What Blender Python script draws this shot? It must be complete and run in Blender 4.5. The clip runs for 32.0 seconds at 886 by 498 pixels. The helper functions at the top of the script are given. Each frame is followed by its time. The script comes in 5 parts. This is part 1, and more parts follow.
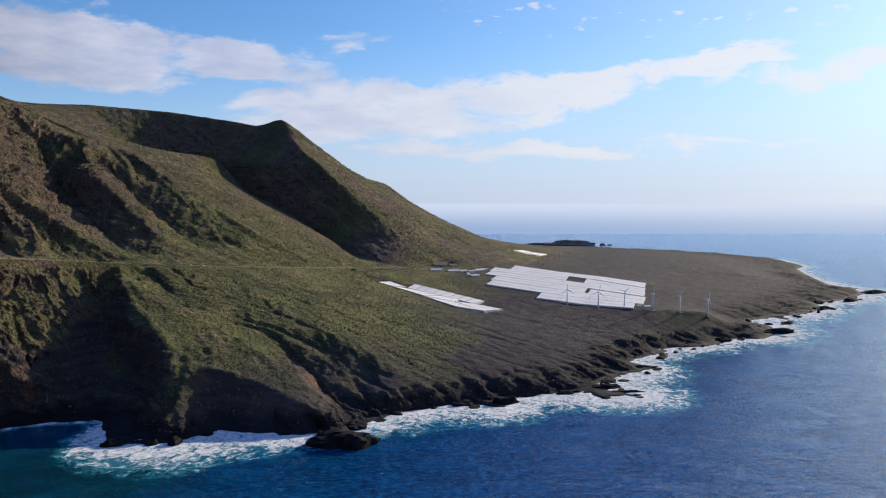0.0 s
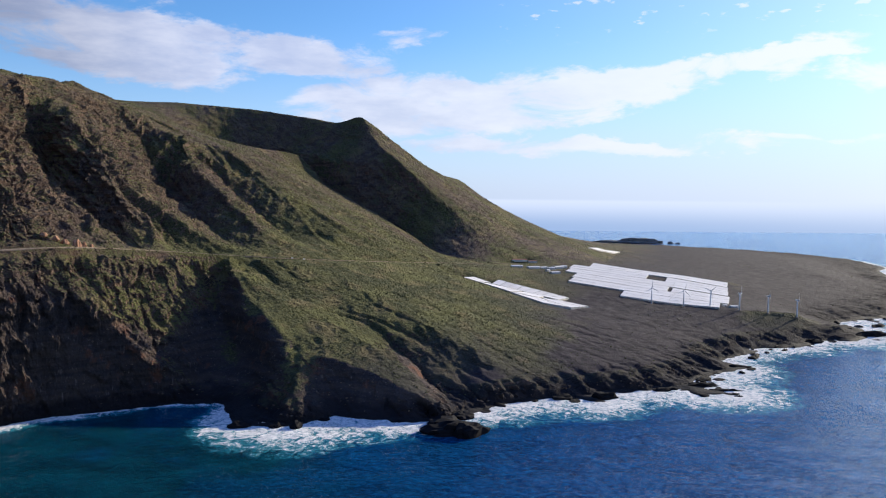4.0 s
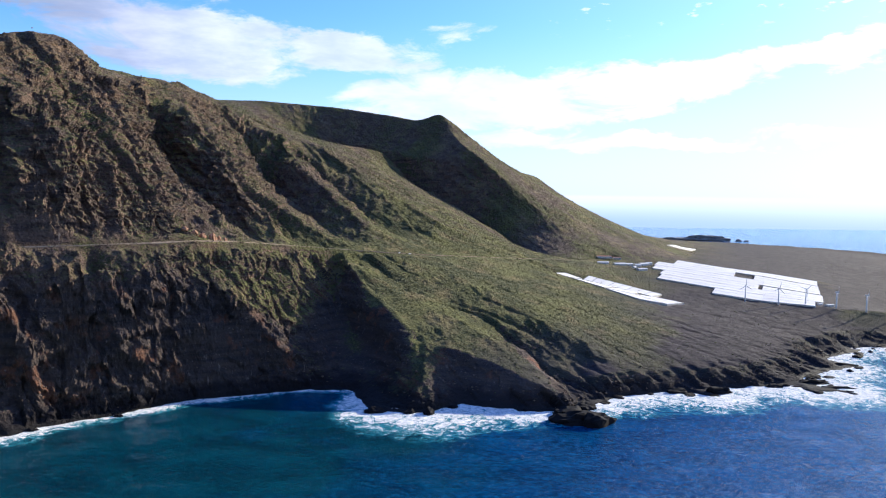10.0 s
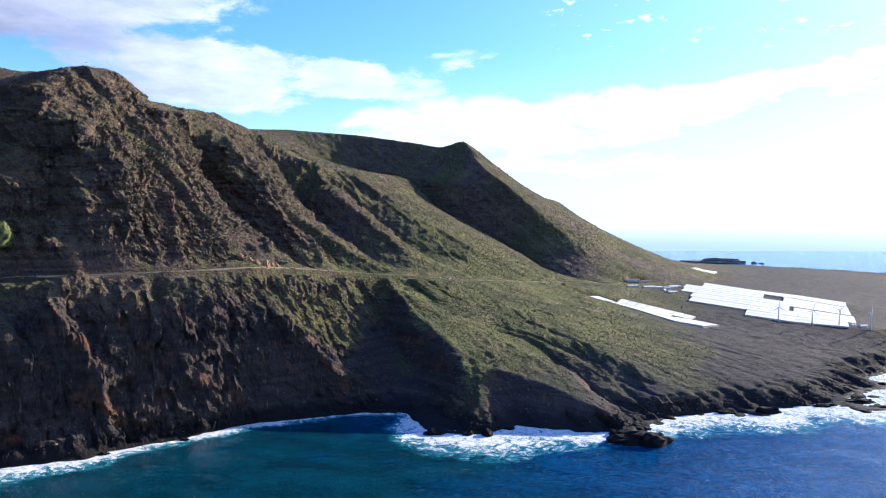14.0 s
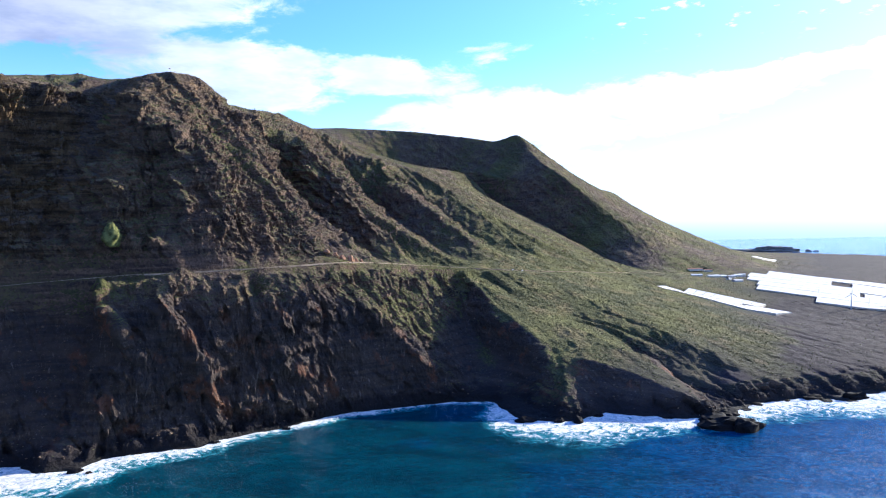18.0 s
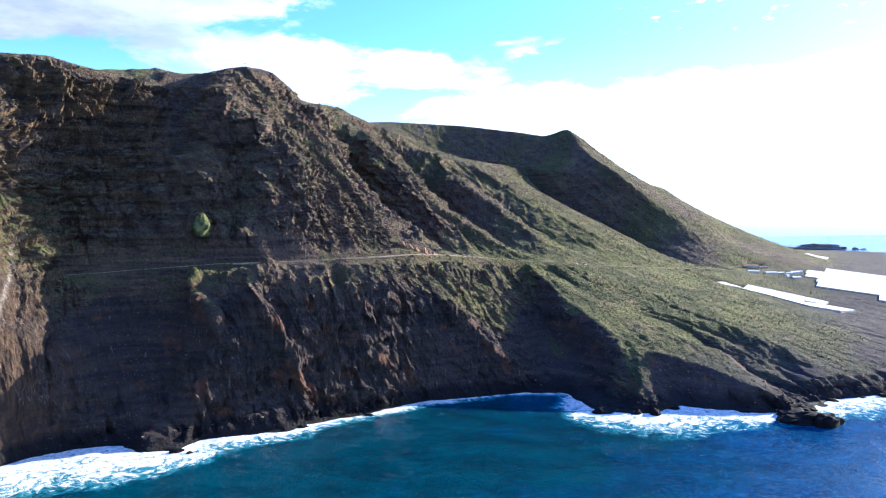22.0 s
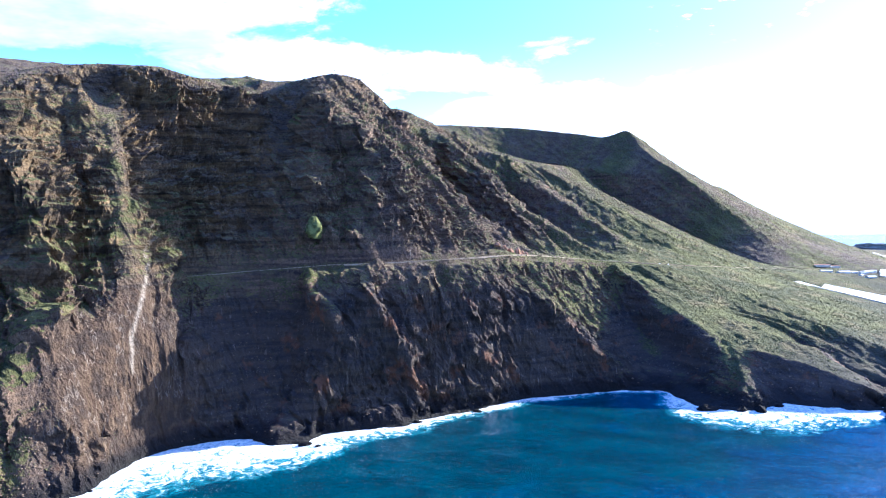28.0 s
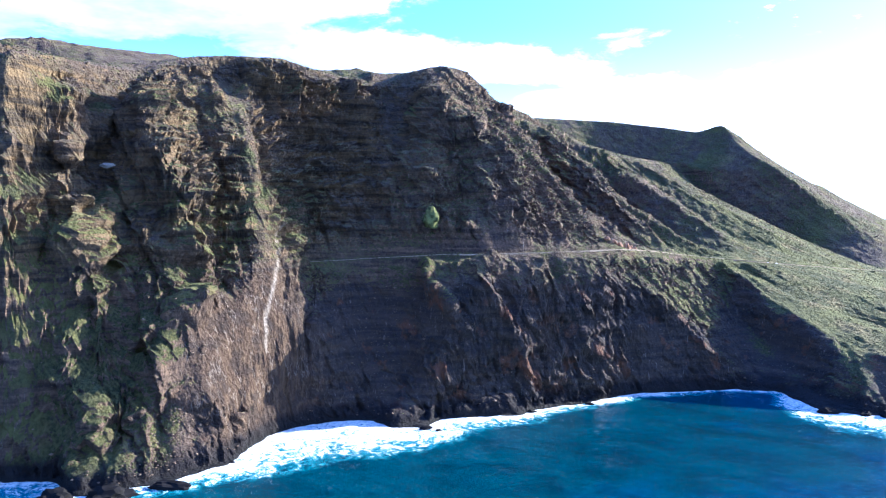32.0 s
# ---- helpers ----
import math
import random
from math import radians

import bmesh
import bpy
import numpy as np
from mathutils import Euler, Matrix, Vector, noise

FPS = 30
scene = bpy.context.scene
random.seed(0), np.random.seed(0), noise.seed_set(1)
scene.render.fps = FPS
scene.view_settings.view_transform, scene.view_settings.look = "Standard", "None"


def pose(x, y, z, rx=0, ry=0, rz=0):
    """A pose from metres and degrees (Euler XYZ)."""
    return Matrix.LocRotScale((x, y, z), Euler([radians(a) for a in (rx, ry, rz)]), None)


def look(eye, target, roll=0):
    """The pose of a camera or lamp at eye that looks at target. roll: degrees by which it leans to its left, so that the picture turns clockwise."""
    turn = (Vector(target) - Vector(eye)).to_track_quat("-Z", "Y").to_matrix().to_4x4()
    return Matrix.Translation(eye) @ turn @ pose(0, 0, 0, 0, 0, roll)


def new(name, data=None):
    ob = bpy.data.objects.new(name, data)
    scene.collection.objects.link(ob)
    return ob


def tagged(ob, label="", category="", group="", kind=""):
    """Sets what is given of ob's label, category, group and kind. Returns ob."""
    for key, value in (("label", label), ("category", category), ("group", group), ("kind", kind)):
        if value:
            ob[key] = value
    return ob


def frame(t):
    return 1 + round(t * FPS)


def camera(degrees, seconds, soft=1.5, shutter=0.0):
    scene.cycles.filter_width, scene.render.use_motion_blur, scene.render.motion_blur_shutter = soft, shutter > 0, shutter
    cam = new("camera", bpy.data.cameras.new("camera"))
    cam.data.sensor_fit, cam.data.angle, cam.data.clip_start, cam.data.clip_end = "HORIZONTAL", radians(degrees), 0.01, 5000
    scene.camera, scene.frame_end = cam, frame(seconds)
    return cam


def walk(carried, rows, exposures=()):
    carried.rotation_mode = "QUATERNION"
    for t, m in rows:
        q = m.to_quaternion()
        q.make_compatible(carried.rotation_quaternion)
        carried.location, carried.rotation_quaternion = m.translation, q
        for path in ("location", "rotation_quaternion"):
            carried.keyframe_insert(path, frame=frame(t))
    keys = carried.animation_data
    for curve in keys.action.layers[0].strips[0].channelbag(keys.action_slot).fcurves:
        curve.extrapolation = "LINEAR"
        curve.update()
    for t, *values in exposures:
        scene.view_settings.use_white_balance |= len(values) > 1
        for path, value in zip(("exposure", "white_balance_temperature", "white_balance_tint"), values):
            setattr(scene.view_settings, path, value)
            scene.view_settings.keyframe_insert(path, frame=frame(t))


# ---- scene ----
cam = camera(61.4, 32.0, soft=1.15)
METRES, EYE, TILT, LEAN, TURN = 500.0, 240.0, -3.9, 0.0, 0.0
ROWS = [
    (0.0, 0.0, 0.0, 0.0, 0.0, 0.0, -0.0),
    (0.5, -0.0138, -0.0066, 0.0004, 0.28, -0.43, 0.13),
    (1.0, -0.0297, -0.0141, 0.0005, 0.83, -0.44, 0.38),
    (1.5, -0.0446, -0.022, -0.0001, 1.16, -0.42, 0.43),
    (2.0, -0.0593, -0.029, 0.0015, 2.12, -0.42, 0.18),
    (2.5, -0.0724, -0.0349, 0.0007, 3.08, -0.48, -0.04),
    (3.0, -0.0853, -0.0422, 0.0007, 3.71, -0.38, -0.33),
    (3.5, -0.1005, -0.0489, 0.0011, 3.9, -0.35, -0.49),
    (5.5, -0.1563, -0.076, 0.0015, 4.79, -0.63, -1.67),
    (6.0, -0.1704, -0.0838, 0.0012, 4.82, -0.82, -1.64),
    (6.5, -0.1845, -0.0909, 0.0018, 5.02, -0.96, -1.63),
    (7.0, -0.1978, -0.0991, 0.0011, 5.66, -1.18, -1.67),
    (7.5, -0.2125, -0.1052, 0.0012, 6.26, -1.01, -1.52),
    (8.0, -0.2271, -0.1129, 0.0009, 6.5, -0.72, -1.21),
    (8.5, -0.2393, -0.1191, 0.0017, 6.63, -0.78, -1.05),
    (9.0, -0.2533, -0.1269, 0.0021, 6.67, -0.74, -1.02),
    (9.5, -0.2673, -0.1355, 0.0009, 6.9, -0.65, -1.39),
    (10.0, -0.2831, -0.1421, 0.0004, 7.75, -0.79, -1.24),
    (10.5, -0.2973, -0.1477, -0.0007, 8.15, -0.62, -1.29),
    (11.0, -0.3106, -0.155, -0.0003, 8.42, -0.17, -1.42),
    (11.5, -0.3236, -0.1638, -0.0013, 9.03, 0.07, -1.82),
    (12.0, -0.3385, -0.1699, 0.0, 9.51, 0.18, -2.12),
    (12.5, -0.3505, -0.1764, -0.002, 9.73, 0.55, -1.67),
    (13.0, -0.3642, -0.1831, -0.0029, 9.49, 1.04, -1.05),
    (13.5, -0.3781, -0.1904, -0.0028, 8.59, 1.16, -0.76),
    (15.5, -0.433, -0.2231, -0.0055, 7.68, 1.07, -0.59),
    (16.0, -0.4466, -0.2306, -0.0061, 7.98, 1.09, 0.07),
    (16.5, -0.4596, -0.2376, -0.006, 8.14, 1.01, 0.18),
    (17.0, -0.4738, -0.2456, -0.0076, 8.95, 0.91, 0.18),
    (17.5, -0.4881, -0.2522, -0.0075, 10.0, 0.74, 0.27),
    (18.0, -0.4999, -0.2594, -0.009, 10.95, 0.73, 0.36),
    (18.5, -0.5143, -0.2657, -0.0092, 11.66, 0.74, 0.16),
    (19.0, -0.5278, -0.2738, -0.0098, 12.39, 0.71, -0.01),
    (19.5, -0.5437, -0.2803, -0.0102, 12.81, 0.74, -0.03),
    (20.0, -0.5562, -0.2881, -0.0107, 13.01, 0.81, 0.14),
    (20.5, -0.5684, -0.2954, -0.0124, 13.11, 0.91, 0.27),
    (21.0, -0.5821, -0.3033, -0.0125, 13.17, 0.89, 0.23),
    (21.5, -0.5956, -0.3107, -0.0127, 13.19, 0.48, 0.05),
    (22.0, -0.6096, -0.318, -0.0129, 13.16, 0.28, -0.29),
    (22.5, -0.6222, -0.3253, -0.0134, 13.19, 0.26, -0.51),
    (23.0, -0.6377, -0.3331, -0.013, 13.32, 0.15, -0.59),
    (23.5, -0.6495, -0.3416, -0.0138, 13.49, 0.31, -0.73),
    (24.0, -0.6634, -0.3493, -0.0133, 13.57, 0.34, -0.94),
    (24.5, -0.6748, -0.3567, -0.0149, 13.73, 0.18, -1.03),
    (25.0, -0.689, -0.3646, -0.0136, 13.84, 0.07, -1.19),
    (25.5, -0.7025, -0.3728, -0.0156, 14.03, 0.0, -1.13),
    (27.5, -0.7582, -0.4021, -0.0171, 14.89, -0.15, -0.63),
    (28.0, -0.7717, -0.4092, -0.0163, 15.49, 0.42, -0.0),
    (28.5, -0.7839, -0.4164, -0.0169, 15.8, 0.72, 0.02),
    (29.0, -0.798, -0.424, -0.0171, 15.99, 0.87, -0.17),
    (29.5, -0.8116, -0.432, -0.018, 16.16, 0.82, -0.56),
    (30.0, -0.8255, -0.4394, -0.0186, 16.93, 0.15, -0.95),
    (30.5, -0.8379, -0.4471, -0.0199, 17.48, 0.13, -1.37),
    (31.0, -0.8527, -0.4541, -0.0196, 18.9, -0.18, -1.54),
    (31.5, -0.866, -0.4618, -0.0197, 20.17, -0.23, -1.64),
    (32.0, -0.8796, -0.4699, -0.0212, 20.53, -0.23, -1.49),
]
walk(cam, [(t, pose(0, 0, EYE, TILT, LEAN, TURN) @ pose(METRES * x, METRES * y, METRES * z, 90 + pitch, roll, yaw)) for t, x, y, z, yaw, pitch, roll in ROWS],
     [(t, stops, 6120.0 - 37.0 * t, 9.0) for t, stops in ((0.0, 0.38), (3.5, 0.54), (6.0, 0.78), (13.0, 1.22), (19.0, 1.5), (25.0, 2.04), (32.0, 2.32))])

# ---------------------------------------------------------------- light
SUN_AZ, SUN_EL = 47.5, 18.5          # degrees: from the y axis towards x, and above the sea
sun_way = Vector((math.sin(radians(SUN_AZ)) * math.cos(radians(SUN_EL)), math.cos(radians(SUN_AZ)) * math.cos(radians(SUN_EL)), math.sin(radians(SUN_EL))))
sun = new("sun", bpy.data.lights.new("sun", "SUN"))
sun.data.energy, sun.data.angle, sun.data.color = 5.0, radians(0.6), (1.0, 0.85, 0.62)
sun.matrix_world = look((0, 0, 1500), Vector((0, 0, 1500)) - sun_way)


class Nodes:
    """A node tree with short calls."""

    def __init__(self, tree):
        self.tree = tree
        tree.nodes.clear()

    def add(self, kind, links=(), **values):
        node = self.tree.nodes.new(kind)
        for key, value in values.items():
            setattr(node, key, value)
        for socket, source in links:
            self.put(node, socket, source)
        return node

    def put(self, node, socket, source):
        target = node.inputs[socket]
        if isinstance(source, bpy.types.NodeSocket):
            self.tree.links.new(source, target)
        elif isinstance(source, bpy.types.Node):
            self.tree.links.new(source.outputs[0], target)
        else:
            target.default_value = source

    def math(self, op, a, b=0.0, clamp=False):
        return self.add("ShaderNodeMath", [(0, a), (1, b)], operation=op, use_clamp=clamp).outputs[0]

    def ramp(self, value, low, high, to_low=0.0, to_high=1.0, smooth=True):
        node = self.add("ShaderNodeMapRange", [(0, value), (1, low), (2, high), (3, to_low), (4, to_high)], interpolation_type="SMOOTHSTEP" if smooth else "LINEAR")
        return node.outputs[0]

    def mix(self, factor, a, b):
        node = self.add("ShaderNodeMix", data_type="RGBA")
        for socket, source in ((0, factor), (6, a), (7, b)):
            if isinstance(source, tuple) and len(source) == 3:
                source = (*source, 1.0)
            self.put(node, socket, source)
        return node.outputs[2]

    def noise(self, vector, scale, detail=4.0, rough=0.55, distortion=0.0):
        return self.add("ShaderNodeTexNoise", [("Vector", vector), ("Scale", scale), ("Detail", detail), ("Roughness", rough), ("Distortion", distortion)]).outputs[0]

    def scaled(self, vector, x, y, z, shift=(0, 0, 0)):
        return self.add("ShaderNodeMapping", [("Vector", vector), ("Scale", (x, y, z)), ("Location", shift)]).outputs[0]

    def attribute(self, name):
        return self.add("ShaderNodeAttribute", attribute_name=name).outputs["Fac"]

    def position(self):
        return self.add("ShaderNodeNewGeometry").outputs["Position"]


# banks at -150 and 175 are unseen, added behind the view as fill light
CLOUDS = [(-27.0, 10.2, 11.0, 2.6, -0.10, 1.0), (-14.0, 9.8, 7.0, 2.0, 0.0, 1.0), (-4.0, 6.6, 13.0, 2.6, 0.05, 1.0), (7.0, 7.2, 10.0, 2.0, 0.10, 1.0), (17.0, 9.2, 9.0, 1.1, 0.14, 0.9),
          (-40.0, 14.6, 18.0, 3.8, 0.02, 1.2), (-58.0, 12.0, 14.0, 5.0, 0.0, 1.0), (4.0, 3.6, 24.0, 0.9, 0.0, 0.7), (28.0, 8.6, 8.0, 1.2, 0.05, 0.7), (-7.0, 11.4, 4.0, 1.0, 0.08, 0.5), (75.0, 12.0, 30.0, 5.0, 0.0, 0.8), (140.0, 16.0, 55.0, 9.0, 0.0, 1.1), (-150.0, 20.0, 45.0, 12.0, 0.0, 1.1), (175.0, 42.0, 60.0, 12.0, 0.0, 1.0)]


def build_world():
    world = bpy.data.worlds.new("world")
    scene.world = world
    world.use_nodes = True
    n = Nodes(world.node_tree)
    way = n.add("ShaderNodeTexCoord").outputs["Generated"]
    split = n.add("ShaderNodeSeparateXYZ", [(0, way)])
    x, y, z = split.outputs
    sky = n.add("ShaderNodeTexSky", sky_type="NISHITA", sun_disc=False, sun_elevation=radians(SUN_EL), sun_rotation=radians(SUN_AZ), altitude=200.0, air_density=1.0, dust_density=0.6, ozone_density=3.0)
    sky_colour = n.add("ShaderNodeMix", [(0, 1.0), (6, sky.outputs[0]), (7, (0.097, 0.132, 0.168, 1))], data_type="RGBA", blend_type="MULTIPLY").outputs[2]
    overhead = n.ramp(z, 0.30, 0.9)
    sky_colour = n.add("ShaderNodeMix", [(0, 1.0), (6, sky_colour), (7, n.mix(overhead, (1, 1, 1), (0.62, 1.0, 1.6)))], data_type="RGBA", blend_type="MULTIPLY").outputs[2]
    # azimuth and height of the view direction, in degrees
    azimuth = n.math("MULTIPLY", n.math("ARCTAN2", x, y), 57.2958)
    height = n.math("MULTIPLY", n.math("ARCSINE", z), 57.2958)
    flat = n.add("ShaderNodeCombineXYZ", [(0, azimuth), (1, height), (2, 0.0)]).outputs[0]
    # whitish air low over the sea, brighter towards the sun
    sunward = n.add("ShaderNodeVectorMath", [(0, way), (1, tuple(sun_way))], operation="DOT_PRODUCT").outputs["Value"]
    away = n.ramp(sunward, 0.05, -0.45)
    sky_colour = n.mix(n.math("MULTIPLY", away, 0.5), sky_colour, (0.03, 0.055, 0.11))
    low = n.math("MULTIPLY", n.ramp(height, 13.0, -1.0), n.ramp(sunward, 0.1, 0.85, 0.62, 1.0))
    colour = n.mix(n.math("MULTIPLY", low, 0.85), sky_colour, n.mix(n.ramp(sunward, -0.55, -0.1), (0.17, 0.28, 0.52), (0.66, 0.72, 0.92)))
    glow = n.math("MULTIPLY", n.math("POWER", n.math("MAXIMUM", sunward, 0.0), 6.0), 0.55)
    colour = n.mix(glow, colour, (0.80, 0.85, 0.95))
    # cloud heaps (azimuth, height, half width, half height, tilt), broken up by noise, and a fleet of small flakes above
    warp = n.noise(n.scaled(flat, 0.09, 0.2, 1.0), 1.0, 6.0, 0.62)
    heaps = n.noise(n.scaled(flat, 0.17, 0.50, 1.0, (1.7, 0.4, 0)), 1.0, 10.0, 0.62, 0.5)
    cover = 0.0
    for a0, h0, wide, tall, tilt, weight in CLOUDS:
        da = n.math("SUBTRACT", azimuth, a0)
        dh = n.math("SUBTRACT", n.math("SUBTRACT", height, h0), n.math("MULTIPLY", da, tilt))
        dh = n.math("ADD", dh, n.math("MULTIPLY", n.math("SUBTRACT", warp, 0.5), 6.0))
        far = n.math("ADD", n.math("POWER", n.math("DIVIDE", n.math("ABSOLUTE", da), wide), 2.0), n.math("POWER", n.math("DIVIDE", n.math("ABSOLUTE", dh), tall), 2.0))
        cover = n.math("MAXIMUM", cover, n.math("MULTIPLY", n.ramp(far, 1.5, 0.0), weight))
    bank = n.ramp(n.math("ADD", n.math("MULTIPLY", cover, 0.42), heaps), 0.62, 0.86)
    bank = n.math("MULTIPLY", bank, n.ramp(cover, 0.0, 0.4))
    flakes = n.noise(n.scaled(flat, 0.5, 1.3, 1.0, (2.2, 0.3, 0)), 1.0, 4.0, 0.55)
    fleet = n.math("MULTIPLY", n.ramp(flakes, 0.60, 0.68), n.math("MULTIPLY", n.ramp(height, 10.8, 12.6), n.ramp(azimuth, -3.0, 2.0)))
    cover = n.math("MAXIMUM", bank, n.math("MULTIPLY", fleet, 0.7), True)
    lit = n.ramp(n.noise(n.scaled(flat, 0.12, 0.4, 1.0, (0.3, 0.9, 0)), 1.0, 5.0, 0.6), 0.3, 0.7)
    cloud = n.mix(lit, (0.52, 0.56, 0.74), (0.84, 0.82, 0.90))
    cloud = n.mix(n.ramp(sunward, 0.10, 0.42), n.mix(lit, (0.26, 0.27, 0.36), (0.46, 0.44, 0.50)), cloud)
    cloud = n.mix(n.ramp(sunward, -0.15, -0.5), cloud, (0.26, 0.34, 0.50))
    cloud = n.mix(n.ramp(sunward, 0.4, 0.95), cloud, (1.0, 0.98, 0.97))
    colour = n.mix(n.math("MULTIPLY", cover, 0.88), colour, cloud)
    # the far sea under the horizon: backdrop colour with haze and sun glow painted in
    hazy_sea = n.mix(n.ramp(height, -0.2, -2.6), (0.76, 0.81, 0.95), (0.36, 0.48, 0.72))
    hazy_sea = n.mix(n.math("MULTIPLY", glow, 0.9), hazy_sea, (0.95, 0.97, 1.0))
    colour = n.mix(n.ramp(height, -0.55, -0.30), hazy_sea, colour)
    back = n.add("ShaderNodeBackground", [(0, colour), (1, 0.68)])
    n.add("ShaderNodeOutputWorld", [(0, back)])


build_world()


# ---------------------------------------------------------------- materials
def material(name, rough=0.85, specular=0.3):
    m = bpy.data.materials.new(name)
    m.use_nodes = True
    n = Nodes(m.node_tree)
    shader = n.add("ShaderNodeBsdfPrincipled", [("Roughness", rough), ("Specular IOR Level", specular)])
    n.add("ShaderNodeOutputMaterial", [(0, shader)])
    return m, n, shader


def bumped(n, shader, height, strength, distance):
    n.put(shader, "Normal", n.add("ShaderNodeBump", [("Height", height), ("Strength", strength), ("Distance", distance)]))


def plain(name, colour, rough=0.8, scale=0.5, vary=0.25, specular=0.3, metal=0.0):
    """A surface of one colour with two scales of wear."""
    m, n, shader = material(name, rough, specular)
    p = n.position()
    coarse = n.noise(p, scale, 5.0)
    fine = n.noise(p, scale * 9.0, 3.0)
    dark = tuple(c * (1 - vary) for c in colour)
    bright = tuple(min(1, c * (1 + vary * 0.6)) for c in colour)
    c = n.mix(n.ramp(coarse, 0.3, 0.7), dark, bright)
    c = n.mix(n.math("MULTIPLY", n.ramp(fine, 0.45, 0.75), 0.35), c, dark)
    n.put(shader, "Base Color", c)
    n.put(shader, "Metallic", metal)
    bumped(n, shader, fine, 0.3, 0.05)
    return m


def ground_material():
    m, n, shader = material("hillside_ground", 0.95, 0.12)
    p = n.position()
    up = n.add("ShaderNodeSeparateXYZ", [(0, n.add("ShaderNodeNewGeometry").outputs["True Normal"])]).outputs[2]
    green, red, lava = n.attribute("green"), n.attribute("red"), n.attribute("lava")
    wide = n.noise(p, 0.012, 6.0, 0.6)
    mid = n.noise(p, 0.06, 7.0, 0.62)
    fine = n.noise(p, 0.35, 6.0, 0.65)
    layers = n.noise(n.scaled(p, 0.012, 0.012, 0.16), 1.0, 5.0, 0.6, 0.4)
    # rock: dark basalt, brown and reddish layers, pale scars
    rock = n.mix(n.ramp(layers, 0.32, 0.68), (0.054, 0.041, 0.039), (0.182, 0.122, 0.090))
    rock = n.mix(n.math("MULTIPLY", n.ramp(mid, 0.5, 0.72), 0.7), rock, (0.210, 0.147, 0.092))
    rock = n.mix(n.math("MULTIPLY", n.ramp(fine, 0.52, 0.75), 0.55), rock, (0.30, 0.218, 0.150))
    rock = n.mix(n.math("MULTIPLY", n.ramp(fine, 0.48, 0.28), 0.7), rock, (0.028, 0.024, 0.024))
    pale = n.noise(n.scaled(p, 0.30, 0.30, 0.03), 1.0, 4.0, 0.6, 0.2)
    rock = n.mix(n.math("MULTIPLY", n.math("MULTIPLY", n.ramp(pale, 0.60, 0.70), n.ramp(wide, 0.48, 0.60)), 0.5), rock, (0.36, 0.30, 0.25))
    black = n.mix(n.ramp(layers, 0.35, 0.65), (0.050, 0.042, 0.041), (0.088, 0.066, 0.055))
    black = n.mix(n.math("MULTIPLY", n.ramp(n.noise(p, 0.03, 5.0, 0.6), 0.56, 0.66), 0.8), black, (0.16, 0.075, 0.045))
    black = n.mix(n.math("MULTIPLY", n.ramp(pale, 0.60, 0.72), 0.45), black, (0.32, 0.26, 0.22))
    # sunlit speckle of the cliff, painted into the colour as small pale spots
    lit_speckle = n.noise(n.scaled(p, 0.75, 0.75, 0.22), 1.0, 3.0, 0.6)
    black = n.mix(n.math("MULTIPLY", n.ramp(lit_speckle, 0.58, 0.72), 0.2), black, (0.34, 0.27, 0.23))
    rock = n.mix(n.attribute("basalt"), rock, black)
    tuff = n.mix(n.ramp(layers, 0.35, 0.65), (0.060, 0.047, 0.036), (0.225, 0.152, 0.078))
    tuff = n.mix(n.math("MULTIPLY", n.ramp(fine, 0.48, 0.3), 0.7), tuff, (0.05, 0.042, 0.036))
    rock = n.mix(n.math("MULTIPLY", n.attribute("tuff"), n.ramp(wide, 0.35, 0.6, 0.55, 1.0)), rock, tuff)
    streak = n.noise(n.scaled(p, 0.22, 0.22, 0.018), 1.0, 4.0, 0.6)
    ochre = n.mix(n.ramp(streak, 0.35, 0.7), (0.082, 0.052, 0.036), (0.148, 0.100, 0.066))
    ochre = n.mix(n.math("MULTIPLY", n.ramp(mid, 0.55, 0.42), 0.75), ochre, (0.048, 0.034, 0.028))
    ochre = n.mix(n.math("MULTIPLY", n.ramp(fine, 0.5, 0.3), 0.6), ochre, (0.068, 0.040, 0.030))
    rock = n.mix(n.math("MULTIPLY", red, n.ramp(mid, 0.3, 0.5, 0.55, 1.0)), rock, ochre)
    ochre_vein = n.math("ABSOLUTE", n.math("SUBTRACT", n.noise(n.scaled(p, 0.045, 0.045, 0.012, (3.1, 0.7, 0.2)), 1.0, 4.0, 0.55), 0.5))
    rock = n.mix(n.math("MULTIPLY", n.math("MULTIPLY", n.ramp(ochre_vein, 0.010, 0.003), red), 0.35), rock, (0.40, 0.33, 0.27))
    rock = n.mix(n.math("MULTIPLY", n.attribute("vein"), n.ramp(fine, 0.3, 0.55, 0.4, 1.0)), rock, (0.42, 0.35, 0.28))
    # soil and low scrub
    soil = n.mix(n.ramp(mid, 0.35, 0.65), (0.086, 0.062, 0.050), (0.155, 0.114, 0.080))
    scrub = n.mix(n.ramp(fine, 0.35, 0.62), (0.037, 0.041, 0.021), (0.106, 0.103, 0.043))
    scrub = n.mix(n.math("MULTIPLY", n.ramp(wide, 0.4, 0.66), 0.65), scrub, (0.155, 0.148, 0.050))
    grown = n.math("ADD", green, n.math("MULTIPLY", n.math("SUBTRACT", fine, 0.5), 1.1))
    grown = n.math("ADD", grown, n.math("MULTIPLY", n.math("SUBTRACT", mid, 0.5), 1.0))
    earth = n.mix(n.ramp(grown, 0.25, 0.62), soil, scrub)
    dry = n.noise(p, 0.022, 5.0, 0.6)
    earth = n.mix(n.math("MULTIPLY", n.ramp(dry, 0.52, 0.68), 0.6), earth, (0.20, 0.152, 0.074))
